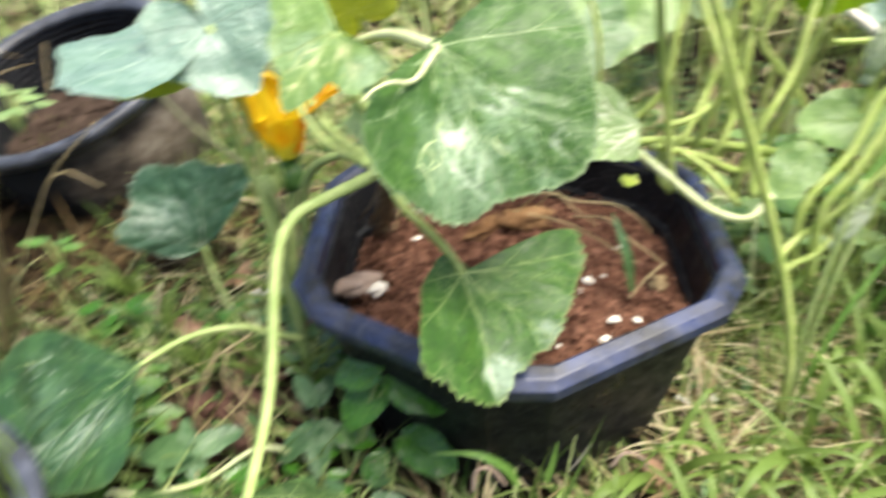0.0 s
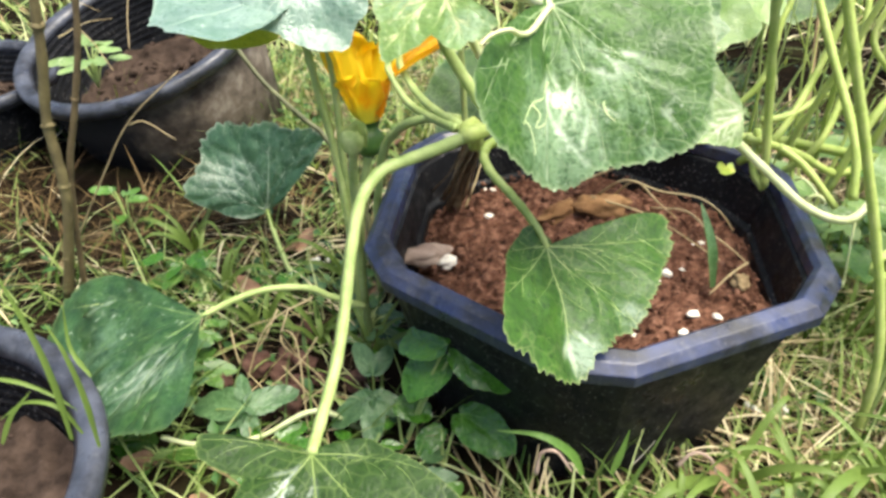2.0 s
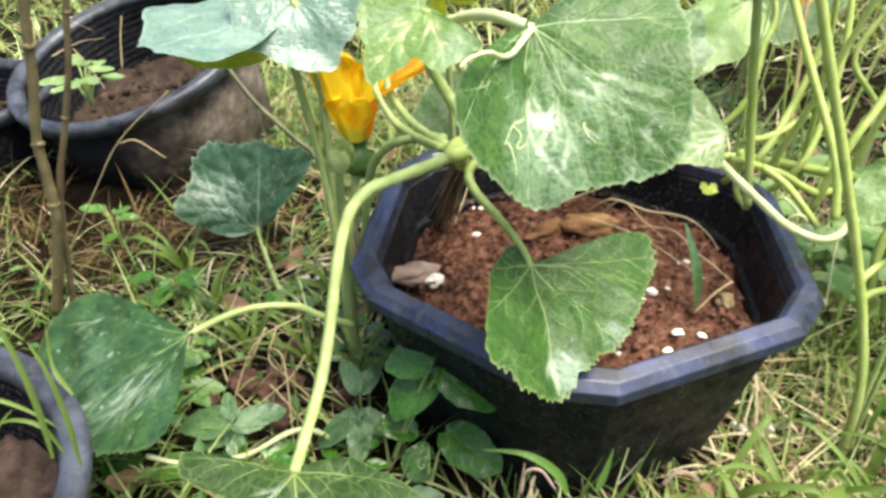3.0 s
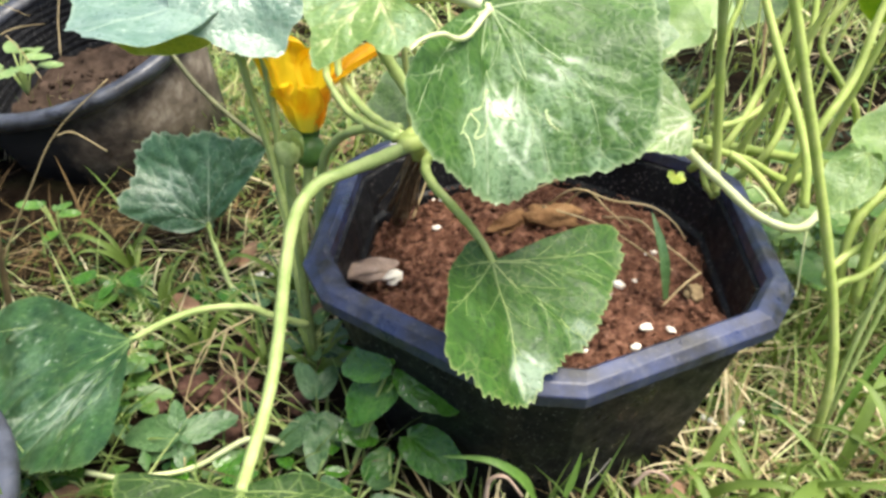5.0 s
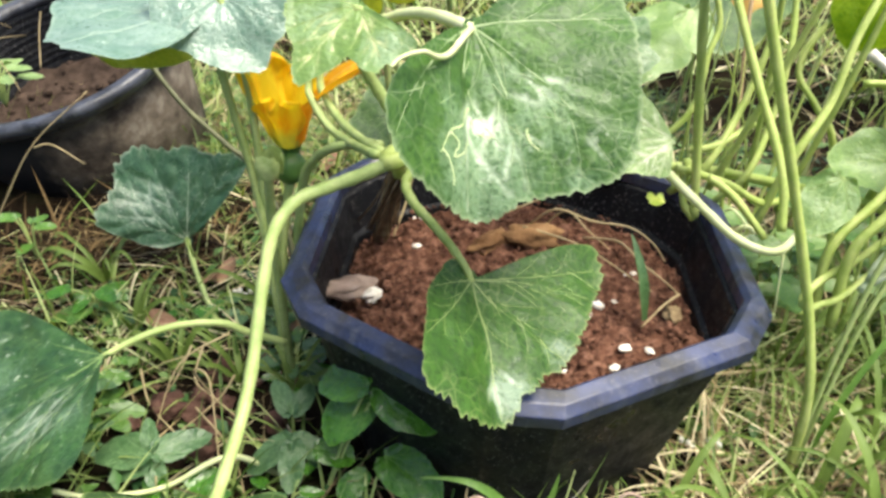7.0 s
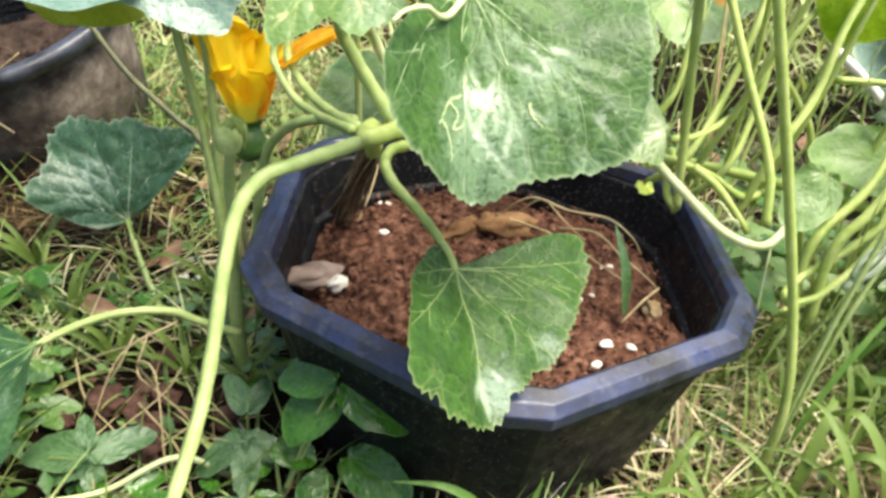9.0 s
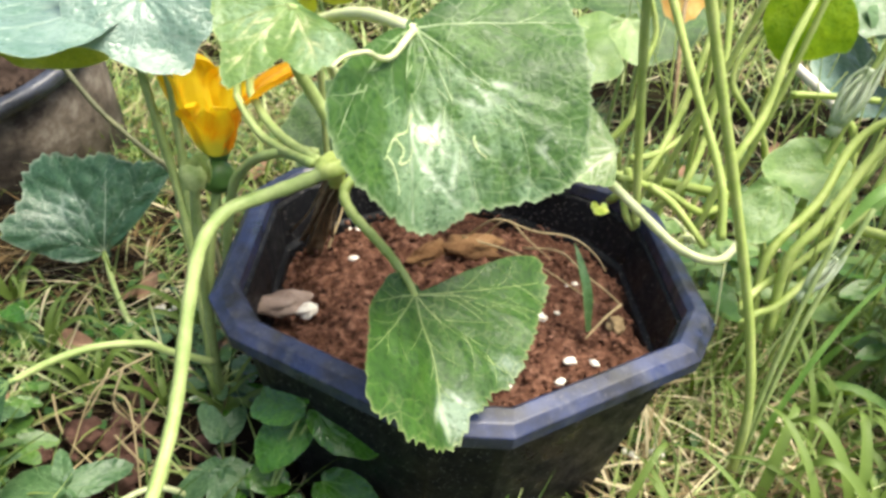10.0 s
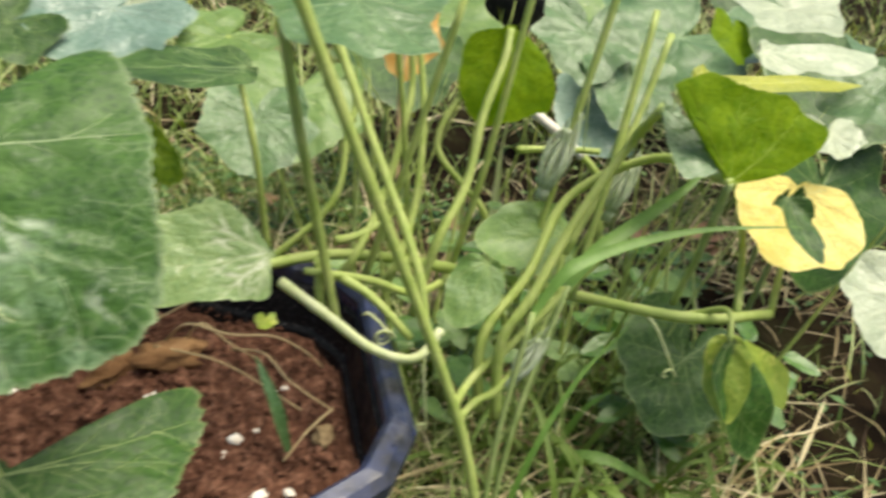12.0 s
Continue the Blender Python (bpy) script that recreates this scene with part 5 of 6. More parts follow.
for _line, _r in (
    (((0.246, 0.64, 0.216), (0.268, 0.64, 0.222), (0.302, 0.66, 0.234)), 0.0036),
    (((0.24, 0.65, 0.17), (0.258, 0.63, 0.205), (0.287, 0.66, 0.246), (0.304, 0.68, 0.293), (0.313, 0.7, 0.33), (0.3, 0.7, 0.42)), 0.0034),
    (((0.27, 0.64, 0.16), (0.289, 0.62, 0.203), (0.306, 0.64, 0.241), (0.314, 0.66, 0.297), (0.314, 0.68, 0.34), (0.3, 0.69, 0.42)), 0.003),
    (((0.3, 0.6, 0.17), (0.314, 0.6, 0.233), (0.339, 0.62, 0.27), (0.353, 0.64, 0.316), (0.372, 0.66, 0.351), (0.382, 0.68, 0.369)), 0.0036),
    (((0.41, 0.66, 0.1), (0.375, 0.66, 0.217), (0.35, 0.66, 0.251), (0.329, 0.67, 0.285), (0.36, 0.68, 0.34)), 0.003),
    (((0.19, 0.68, 0.17), (0.249, 0.68, 0.228), (0.263, 0.7, 0.278), (0.269, 0.72, 0.316), (0.21, 0.73, 0.42)), 0.003),
    (((0.34, 0.54, 0.12), (0.339, 0.55, 0.181), (0.377, 0.57, 0.22), (0.414, 0.6, 0.266), (0.46, 0.57, 0.31), (0.467, 0.5, 0.323)), 0.004),
    (((0.35, 0.53, 0.12), (0.35, 0.54, 0.183), (0.373, 0.55, 0.214), (0.405, 0.57, 0.259), (0.44, 0.575, 0.32), (0.441, 0.55, 0.354)), 0.0042),
    (((0.434, 0.75, 0.241), (0.468, 0.74, 0.245), (0.505, 0.72, 0.25)), 0.0036),
    (((0.239, 0.57, 0.228), (0.259, 0.56, 0.216), (0.284, 0.545, 0.19)), 0.0034),
    (((0.405, 0.573, 0.233), (0.462, 0.614, 0.304), (0.496, 0.641, 0.379)), 0.0032),
    (((0.345, 0.66, 0.15), (0.365, 0.652, 0.27), (0.39, 0.66, 0.42)), 0.003),
    (((0.395, 0.62, 0.16), (0.42, 0.63, 0.29), (0.45, 0.645, 0.43)), 0.0034),
    (((0.41, 0.56, 0.2), (0.44, 0.59, 0.31), (0.465, 0.62, 0.4)), 0.003),
    (((0.27, 0.64, 0.18), (0.29, 0.62, 0.28), (0.32, 0.61, 0.41)), 0.003),
    (((0.31, 0.66, 0.17), (0.3, 0.65, 0.27), (0.28, 0.64, 0.4)), 0.0026),
    (((0.345, 0.648, 0.17), (0.3, 0.6, 0.19), (0.26, 0.585, 0.215), (0.215, 0.575, 0.232)), 0.0034),
    (((0.3, 0.493, 0.168), (0.318, 0.525, 0.152), (0.335, 0.54, 0.157), (0.36, 0.545, 0.175), (0.4, 0.555, 0.21), (0.44, 0.56, 0.25)), 0.0034),
    (((0.304, 0.491, 0.158), (0.318, 0.518, 0.138), (0.332, 0.527, 0.142), (0.35, 0.53, 0.15), (0.385, 0.55, 0.18), (0.42, 0.6, 0.23)), 0.0032),
    (((0.2, 0.7, 0.17), (0.19, 0.69, 0.28), (0.177, 0.736, 0.344)), 0.0028),
    (((0.482, 0.529, 0.2), (0.5, 0.53, 0.2), (0.51, 0.51, 0.215), (0.502, 0.49, 0.203)), 0.0026),
    (((0.53, 0.52, 0.2), (0.55, 0.56, 0.24), (0.545, 0.585, 0.285)), 0.003),
    (((0.56, 0.52, 0.2), (0.6, 0.57, 0.24), (0.6, 0.6, 0.255)), 0.0026),
):
    stalk(plant, _line, _r, _r * 0.8, STALK_LIME, sides=8, steps=6)


def hairy_bud(at, axis, length):
    """A closed bud: a slim body wrapped in thin pointed sepals."""
    at, axis = np.asarray(at, float), np.asarray(axis, float) / np.linalg.norm(axis)
    u = np.cross(axis, (0.2, 0.9, 0.1))
    u /= np.linalg.norm(u)
    w = np.cross(axis, u)
    verts, faces = tube((at - axis * 0.01, at + axis * length * 0.4, at + axis * length * 0.8), length * 0.09, length * 0.05, 8, 5)
    verts, faces = list(verts), list(faces)
    for k in range(8):
        a = k * 2.4
        out = math.cos(a) * u + math.sin(a) * w
        far = length * (0.75 + 0.35 * math.sin(k * 5.1) ** 2)
        v, f = tube((at + out * length * 0.05, at + axis * far * 0.35 + out * length * 0.15, at + axis * far * 0.75 + out * length * (0.1 + 0.03 * (k % 3)), at + axis * far + out * length * 0.06 * (k % 4)), length * 0.055, length * 0.012, 6, 4, 0.3)
        faces += [tuple(i + len(verts) for i in g) for g in f]
        verts += list(v)
    part("bud", verts, faces, BUD, plant, "closed silvery-haired bud")


BUD = mottled("silver-haired bud", ((0.3, (0.3, 0.4, 0.2)), (0.7, (0.6, 0.66, 0.5))), 90, 0.6, 0.6, 0.001, thin=0.2)


def far_leaf(x, y, z, way, far, slope, material, seed, label):
    """A leaf further off, on its own stalk from the ground."""
    a = radians(way)
    out = np.array((math.cos(a), math.sin(a), 0.0))
    at = np.array((x, y, z))
    tip = at + far * (out * math.cos(radians(slope)) + np.array((0, 0, math.sin(radians(slope)))))
    normal = np.array((0.0, -0.35, 1.0)) if abs(slope) < 45 else np.array((0.0, -1.0, 0.4))
    leaf(plant, at, tip, normal, material, label, wave=0.07, rows=24, turns=100, seed=seed, fold=(6, 6), droop=14, thread=0.0045)
    stalk(plant, ((x - 0.02, y + 0.02, 0.0), (x - 0.015, y + 0.01, z * 0.6), at), 0.0032, 0.0026, STALK, sides=8, steps=5)


for _k, _row in enumerate((
    (0.72, 0.95, 0.3, 200, 0.12, -15, LEAF_SHEEN), (0.86, 0.82, 0.3, 220, 0.13, -20, LEAF_SILVER), 
    (0.98, 1.02, 0.28, 230, 0.13, -15, LEAF_SHEEN), (0.42, 1.15, 0.22, 260, 0.11, -25, LEAF_SILVER), (0.26, 1.02, 0.2, 250, 0.1, -30, LEAF_PALE),
    (0.78, 0.72, 0.2, 250, 0.11, -50, LEAF), (0.02, 0.78, 0.17, 260, 0.09, -30, LEAF_SILVER), 
    (1.1, 1.3, 0.3, 230, 0.14, -20, LEAF_SILVER), (0.8, 1.3, 0.28, 250, 0.13, -25, LEAF_PALE), 
    (0.5, 1.3, 0.24, 255, 0.12, -25, LEAF_PALE),
)):
    far_leaf(*_row, 200 + _k, "broad green pumpkin leaf further off")
hairy_bud((0.407, 0.627, 0.262), (0.3, 0.1, 1), 0.06)
hairy_bud((0.451, 0.598, 0.255), (0.35, 0.1, 1), 0.045)
hairy_bud((0.345, 0.5, 0.185), (0.4, 0.1, 0.7), 0.038)


# ---- round pots ----
def round_pot(at, radius, height, axis, label, mud, sunk=0.062):
    """A round pot with an out-turned rim, ringed inside. at: the middle of its mouth; axis: the way that the mouth faces."""
    axis = np.asarray(axis, float) / np.linalg.norm(axis)
    foot = np.asarray(at, float) - axis * height
    pot = thing("round_pot", foot, label, "pot")
    turn = np.arange(96) * 2 * np.pi / 96
    tilt = np.array(Vector(axis).to_track_quat("Z", "Y").to_matrix())

    def loop(r, z):
        p = np.stack([r * np.cos(turn), r * np.sin(turn), np.full(96, z)], -1)
        return p @ tilt.T + foot

    wall = [(0.02, -0.03), (radius * 0.77, -0.03), (radius * 0.92, height - 0.018), (radius * 0.9, height - 0.016)]
    part("wall", *rings([loop(*p) for p in wall], (True, False)), mud, pot)
    inner = [(radius * 0.9, height - 0.012)]
    for i in range(9):
        z = height - 0.016 - i * 0.0095
        inner += [(radius * (0.885 - 0.007 * i) + 0.002, z), (radius * (0.885 - 0.007 * i), z - 0.0035), (radius * (0.885 - 0.007 * i) - 0.0012, z - 0.006)]
    inner.append((radius * 0.7, -0.02))
    part("lining", *rings([loop(*p) for p in inner]), BLACK, pot, "ringed black inside")
    lip = [(radius * 0.93, height - 0.02), (radius * 0.985, height - 0.018), (radius, height - 0.008), (radius * 0.995, height - 0.001), (radius * 0.965, height), (radius * 0.9, height - 0.002), (radius * 0.87, height - 0.01), (radius * 0.93, height - 0.02)]
    part("rim", *rings([loop(*p) for p in lip]), BLACK_DUSTY, pot, "rounded grey-black rim")
    verts, faces = [], []
    for i in range(40):
        for j in range(96):
            r = radius * (0.885 - 0.74 * sunk) * i / 39
            x, y = r * math.cos(turn[j]), r * math.sin(turn[j])
            z = height - sunk + 0.016 * noise.noise(Vector((x * 16 + at[0] * 9, y * 16, 1))) + 0.009 * noise.noise(Vector((x * 48, y * 48, 2))) + 0.006 * noise.noise(Vector((x * 110, y * 110, 3)))
            verts.append(np.array((x, y, z)) @ tilt.T + foot)
    for i in range(39):
        faces += [(i * 96 + j, i * 96 + (j + 1) % 96, (i + 1) * 96 + (j + 1) % 96, (i + 1) * 96 + j) for j in range(96)]
    rng = np.random.default_rng(int(1000 * abs(at[0])))
    for k in range(90):
        a, r = rng.uniform(0, 6.283), radius * 0.76 * math.sqrt(rng.random())
        x, y = r * math.cos(a), r * math.sin(a)
        v, f = lump((x, y, height - sunk + rng.uniform(-0.002, 0.006)), np.full(3, rng.uniform(0.002, 0.007)), k, 0.9, 1, 0.7)
        faces += [tuple(i + len(verts) for i in g) for g in f]
        verts += list(v @ tilt.T + foot)
    single("pot_soil", verts, faces, GREY_EARTH, "dry grey-brown soil inside a round pot", "soil", kind="stuff")
    return pot


round_pot((-0.352, 0.256, 0.145), 0.16, 0.145, (0, 0, 1), "round black plastic pot with a ringed inside and weeds", BLACK_DUSTY)
round_pot((-0.478, 0.99, 0.162), 0.174, 0.2, (-0.17, -0.27, 1), "round black pot with mud-caked sides, leaning over", MUDDY_SHADED, 0.1)


round_pot((-0.75, 0.96, 0.1), 0.14, 0.1, (0, 0, 1), "plain black pot beside the leaning one", BLACK)


# ---- saplings, weeds, tufts ----
def sapling(line, r, label, bark=None):
    ob = thing("sapling", line[0], label, "sapling")
    stalk(ob, line, r, r * 0.75, bark or BARK, "trunk", steps=8, ribs=0.03)
    pts = smooth_line(line, 8)
    for i in range(5, len(pts) - 2, 13):
        v, f = lump(pts[i], (r * 1.1, r * 1.1, r * 0.8), i, 0.4, 2)
        part("node", v, f, bark or BARK, ob)
    return ob


sapling(((-0.418, 0.6, 0.013), (-0.393, 0.6, 0.09), (-0.38, 0.6, 0.137), (-0.376, 0.6, 0.179), (-0.373, 0.6, 0.216), (-0.358, 0.6, 0.271), (-0.346, 0.6, 0.328), (-0.333, 0.6, 0.382)), 0.0052, "thin bare sapling with olive-brown bark", BARK_OLIVE)
sapling(((-0.41, 0.612, -0.01), (-0.378, 0.61, 0.146), (-0.353, 0.61, 0.215), (-0.33, 0.61, 0.278), (-0.316, 0.61, 0.33), (-0.301, 0.61, 0.368)), 0.0033, "thin knotty brown sapling stem")


def broad_weed(at, spread, count, seed, label, size=0.035, height=0.03, material=None):
    """A low weed: a rosette of pointed oval leaves on short stalks."""
    rng = np.random.default_rng(seed)
    at = np.asarray(at, float)
    ob = thing("weed", at, label, "weed", "broad-leaved weeds")
    for k in range(count):
        a = k * 2.4 + rng.uniform(-0.3, 0.3)
        out = np.array((math.cos(a), math.sin(a), 0))
        start = at + out * spread * rng.uniform(0.25, 0.6) + (0, 0, height * rng.uniform(0.5, 1.1))
        far = size * rng.uniform(0.75, 1.2)
        tip = start + out * far + (0, 0, far * rng.uniform(-0.35, 0.15))
        stalk(ob, (at, (at + start) / 2 + (0, 0, height * 0.25), start), 0.0012, 0.0009, STALK, "stalk", sides=6, steps=4)
        leaf(ob, start, tip, (0, -0.25, 1), material or WEED, profile=POINTED, teeth=0.03, veins=(0, -18, 18), wave=0.03, rows=10, turns=80, seed=seed * 20 + k, fold=(8, 8), quilt=0.01, thread=0.02)
    return ob


POINTED = ((-180, 0.02), (-130, 0.1), (-90, 0.19), (-60, 0.28), (-38, 0.42), (-22, 0.62), (-10, 0.86), (0, 1.0), (10, 0.86), (22, 0.62), (38, 0.42), (60, 0.28), (90, 0.19), (130, 0.1), (180, 0.02))
OVAL_WIDE = ((-180, 0.02), (-130, 0.09), (-90, 0.2), (-60, 0.34), (-40, 0.52), (-25, 0.74), (-12, 0.92), (0, 1.0), (12, 0.92), (25, 0.74), (40, 0.52), (60, 0.34), (90, 0.2), (130, 0.09), (180, 0.02))
WEED_GLOSSY = leaf_material("glossy dark weed leaf", (0.018, 0.085, 0.006), (0.09, 0.25, 0.024), (0.2, 0.38, 0.08), (0.6, 0.68, 0.6), 0.2, 0.25, 0.7, gloss=0.6, fleck=110)


def placed_weed(at, leaves, label, material, profile, teeth=0.03):
    """A low weed whose leaves are given one by one: foot of the blade, tip, normal."""
    ob = thing("weed", at, label, "weed", "broad-leaved weeds")
    for k, (foot, tip, normal) in enumerate(leaves):
        foot = np.asarray(foot, float)
        stalk(ob, (at, (np.asarray(at) + foot) / 2 + (0, 0, 0.008), foot), 0.0014, 0.001, STALK, "stalk", sides=6, steps=4)
        leaf(ob, foot, tip, normal, material, profile=profile, teeth=teeth, veins=(0, -20, 20, -40, 40), wave=0.035, rows=18, turns=130, seed=700 + k, fold=(7, 7), droop=14, quilt=0.014, thread=0.003)
    return ob


placed_weed((-0.045, 0.44, 0.0), (
    ((-0.008, 0.445, 0.12), (-0.048, 0.462, 0.105), (0.0, -0.5, 0.8)),
    ((-0.006, 0.451, 0.1), (-0.045, 0.435, 0.075), (-0.2, -0.5, 0.8)),
    ((-0.001, 0.446, 0.115), (0.041, 0.419, 0.105), (0.1, -0.6, 0.7)),
    ((-0.05, 0.445, 0.05), (-0.019, 0.442, 0.045), (0.0, -0.4, 0.9)),
), "dark glossy oval-leaved weed beside the planter", WEED_GLOSSY, OVAL_WIDE)
placed_weed((-0.01, 0.42, 0.0), (
    ((0.003, 0.44, 0.05), (0.043, 0.407, 0.05), (0.1, -0.6, 0.8)),
    ((-0.012, 0.441, 0.03), (-0.032, 0.422, 0.02), (-0.1, -0.5, 0.8)),
), "dark glossy weed at the planter's foot", WEED_GLOSSY, OVAL_WIDE)
placed_weed((-0.175, 0.443, 0.0), (
    ((-0.175, 0.445, 0.04), (-0.185, 0.467, 0.052), (0.0, -0.7, 0.7)),
    ((-0.175, 0.442, 0.04), (-0.228, 0.453, 0.03), (0.0, -0.3, 0.9)),
    ((-0.173, 0.443, 0.04), (-0.135, 0.464, 0.04), (0.1, -0.4, 0.9)),
    ((-0.174, 0.44, 0.038), (-0.211, 0.434, 0.02), (0.0, -0.4, 0.9)),
    ((-0.173, 0.438, 0.035), (-0.16, 0.415, 0.02), (0.0, -0.3, 0.9)),
), "low blue-green weed with spreading leaflets", WEED_BLUE, POINTED)
placed_weed((-0.073, 0.47, 0.0), (
    ((-0.074, 0.479, 0.05), (-0.094, 0.506, 0.06), (0.0, -0.6, 0.8)),
    ((-0.074, 0.479, 0.05), (-0.059, 0.504, 0.06), (0.0, -0.6, 0.8)),
    ((-0.072, 0.461, 0.04), (-0.107, 0.445, 0.02), (0.0, -0.3, 0.9)),
    ((-0.07, 0.459, 0.04), (-0.068, 0.425, 0.02), (0.0, -0.3, 0.9)),
    ((-0.072, 0.461, 0.04), (-0.036, 0.453, 0.03), (0.0, -0.3, 0.9)),
), "blue-green weed with pointed leaflets on the earth", WEED_BLUE, POINTED)
broad_weed((-0.11, 0.36, 0.0), 0.04, 7, 7, "light green weed near the front leaf", 0.035, 0.04)
broad_weed((-0.02, 0.36, 0.0), 0.04, 7, 8, "light green weed near the front leaf", 0.03, 0.03)
broad_weed((-0.415, 0.74, 0.0), 0.02, 5, 9, "tiny light green weed on bare earth", 0.022, 0.05)
broad_weed((-0.52, 0.93, 0.1), 0.045, 9, 10, "pale green weed in the round pot", 0.035, 0.05, LEAF_LIGHT)


_rng = np.random.default_rng(29)
for _k in range(44):
    _x, _y = _rng.uniform(-0.32, 0.02), _rng.uniform(0.32, 0.66)
    if free_of_pots(_x, _y, 0.03) and math.hypot(_x - (-0.166), _y - 0.51) > 0.08:
        broad_weed((_x, _y, 0.0), 0.035, 6, 60 + _k, "low weed with pointed leaves on dark earth", _rng.uniform(0.014, 0.03), _rng.uniform(0.012, 0.035), (WEED_BLUE, WEED, WEED_GLOSSY)[_k % 3])
_rng = np.random.default_rng(17)
for _k in range(22):
    _x, _y = _rng.uniform(0.28, 0.72), _rng.uniform(0.56, 0.86)
    if free_of_pots(_x, _y, 0.05):
        broad_weed((_x, _y, 0.0), 0.05, 6, 30 + _k, "leafy green weed among the pumpkin stalks", _rng.uniform(0.03, 0.05), _rng.uniform(0.05, 0.15), LEAF_PALE if _k % 2 else WEED)


def grass_tuft(at, lines, label, material=None):
    """A tuft of broad grass: each blade a creased, tapering strip."""
    ob = thing("grass_tuft", at, label, "grass", "broad grass tufts")
    for points, width in lines:
        line = smooth_line(points, 8)
        n = len(line)
        along = np.gradient(line, axis=0)
        verts = []
        for i in range(n):
            s = i / (n - 1)
            side = np.cross(along[i], (0.1, -0.55, 0.8))
            side /= np.linalg.norm(side)
            up = np.cross(side, along[i])
            up /= np.linalg.norm(up)
            w = width * 0.5 * min(1, 0.45 + 2.2 * s) * (1 - s**2.2) + 0.0002
            verts += [line[i] - side * w + up * w * 0.35, line[i], line[i] + side * w + up * w * 0.35]
        faces = [(i * 3 + j, i * 3 + j + 1, i * 3 + j + 4, i * 3 + j + 3) for i in range(n - 1) for j in range(2)]
        part("blade", verts, faces, material or GRASS, ob)
    return ob


def random_tuft(at, count, reach, width, seed, label):
    rng = np.random.default_rng(seed)
    at = np.asarray(at, float)
    lines = []
    for _ in range(count):
        a = rng.uniform(0, 6.283)
        out = np.array((math.cos(a), math.sin(a), 0))
        far, up = reach * rng.uniform(0.5, 1.0), reach * rng.uniform(0.3, 0.8)
        lines.append(((at, at + out * far * 0.3 + (0, 0, up * 0.7), at + out * far * 0.7 + (0, 0, up), at + out * far + (0, 0, up * rng.uniform(0.5, 1.0))), width * rng.uniform(0.6, 1.2)))
    return grass_tuft(at, lines, label)


grass_tuft((0.325, 0.47, 0), (
    (((0.345, 0.493, 0.24), (0.365, 0.5, 0.264), (0.39, 0.505, 0.273), (0.424, 0.505, 0.282), (0.465, 0.5, 0.29), (0.526, 0.49, 0.294)), 0.0085),
    (((0.375, 0.51, 0.246), (0.395, 0.52, 0.264), (0.43, 0.53, 0.281), (0.468, 0.54, 0.3), (0.492, 0.55, 0.314)), 0.011),
    (((0.33, 0.47, 0.0), (0.35, 0.48, 0.1), (0.39, 0.5, 0.17), (0.43, 0.51, 0.21)), 0.0055),
), "tall broad green grass beside a thick stalk", GRASS_BROAD)
for _line in (((0.325, 0.47, 0.0), (0.328, 0.478, 0.14), (0.345, 0.493, 0.242)), ((0.33, 0.475, 0.0), (0.345, 0.49, 0.15), (0.376, 0.51, 0.248))):
    single("tall_grass", *tube(_line, 0.0022, 0.0018, 7, 6, 0), STALK, "thin pale green grass stem among pumpkin stalks", "grass", "tall grass among the stalks")
grass_tuft((0.427, 0.546, 0.02), ((((0.427, 0.546, 0.02), (0.427, 0.54, 0.05), (0.45, 0.528, 0.06), (0.478, 0.516, 0.05), (0.518, 0.506, 0.02)), 0.013), (((0.441, 0.577, 0.02), (0.441, 0.571, 0.05), (0.452, 0.567, 0.08), (0.472, 0.564, 0.1)), 0.008)), "pale broad blades arching over the straw", GRASS_BROAD)
grass_tuft((0.092, 0.372, 0.072), ((((0.092, 0.372, 0.072), (0.084, 0.372, 0.091), (0.07, 0.372, 0.105), (0.055, 0.374, 0.109), (0.031, 0.378, 0.105)), 0.0065), (((0.111, 0.37, 0.079), (0.115, 0.372, 0.099), (0.118, 0.374, 0.119)), 0.005)), "pale green blades arching before the planter", GRASS_BROAD)
for _k, (_x, _y, _r) in enumerate(((0.27, 0.42, 0.1), (0.33, 0.4, 0.11), (0.39, 0.43, 0.11), (0.24, 0.38, 0.08), (0.3, 0.36, 0.1), (0.43, 0.5, 0.1), (0.37, 0.53, 0.09), (0.16, 0.36, 0.08),
                                   (0.1, 0.34, 0.07), (0.46, 0.42, 0.09), (0.36, 0.34, 0.1), (0.2, 0.33, 0.08), (-0.14, 0.56, 0.07), (-0.09, 0.55, 0.07), (-0.2, 0.57, 0.07), (-0.26, 0.62, 0.07),
                                   (0.5, 0.6, 0.09), (0.4, 0.66, 0.1), (-0.32, 0.7, 0.08), (-0.13, 0.66, 0.08), (0.3, 0.75, 0.1), (0.2, 0.8, 0.1), (0.06, 0.85, 0.1), (-0.06, 0.8, 0.1),
                                   (0.44, 0.56, 0.13), (0.5, 0.52, 0.12), (0.42, 0.62, 0.14), (0.36, 0.6, 0.12), (0.48, 0.68, 0.14), (0.55, 0.62, 0.12), (0.34, 0.68, 0.13), (0.6, 0.7, 0.12), (0.4, 0.48, 0.12), (0.47, 0.47, 0.11), (0.54, 0.47, 0.1), (0.6, 0.54, 0.1))):
    random_tuft((_x, _y, 0.0), 7, _r, 0.0055, 60 + _k, "tuft of broad green grass")


_rng = np.random.default_rng(45)
for _k in range(13):
    random_tuft((_rng.uniform(0.17, 0.5), _rng.uniform(0.31, 0.46), 0.0), 4, _rng.uniform(0.1, 0.14), 0.0105, 300 + _k, "tuft of broad light green grass")


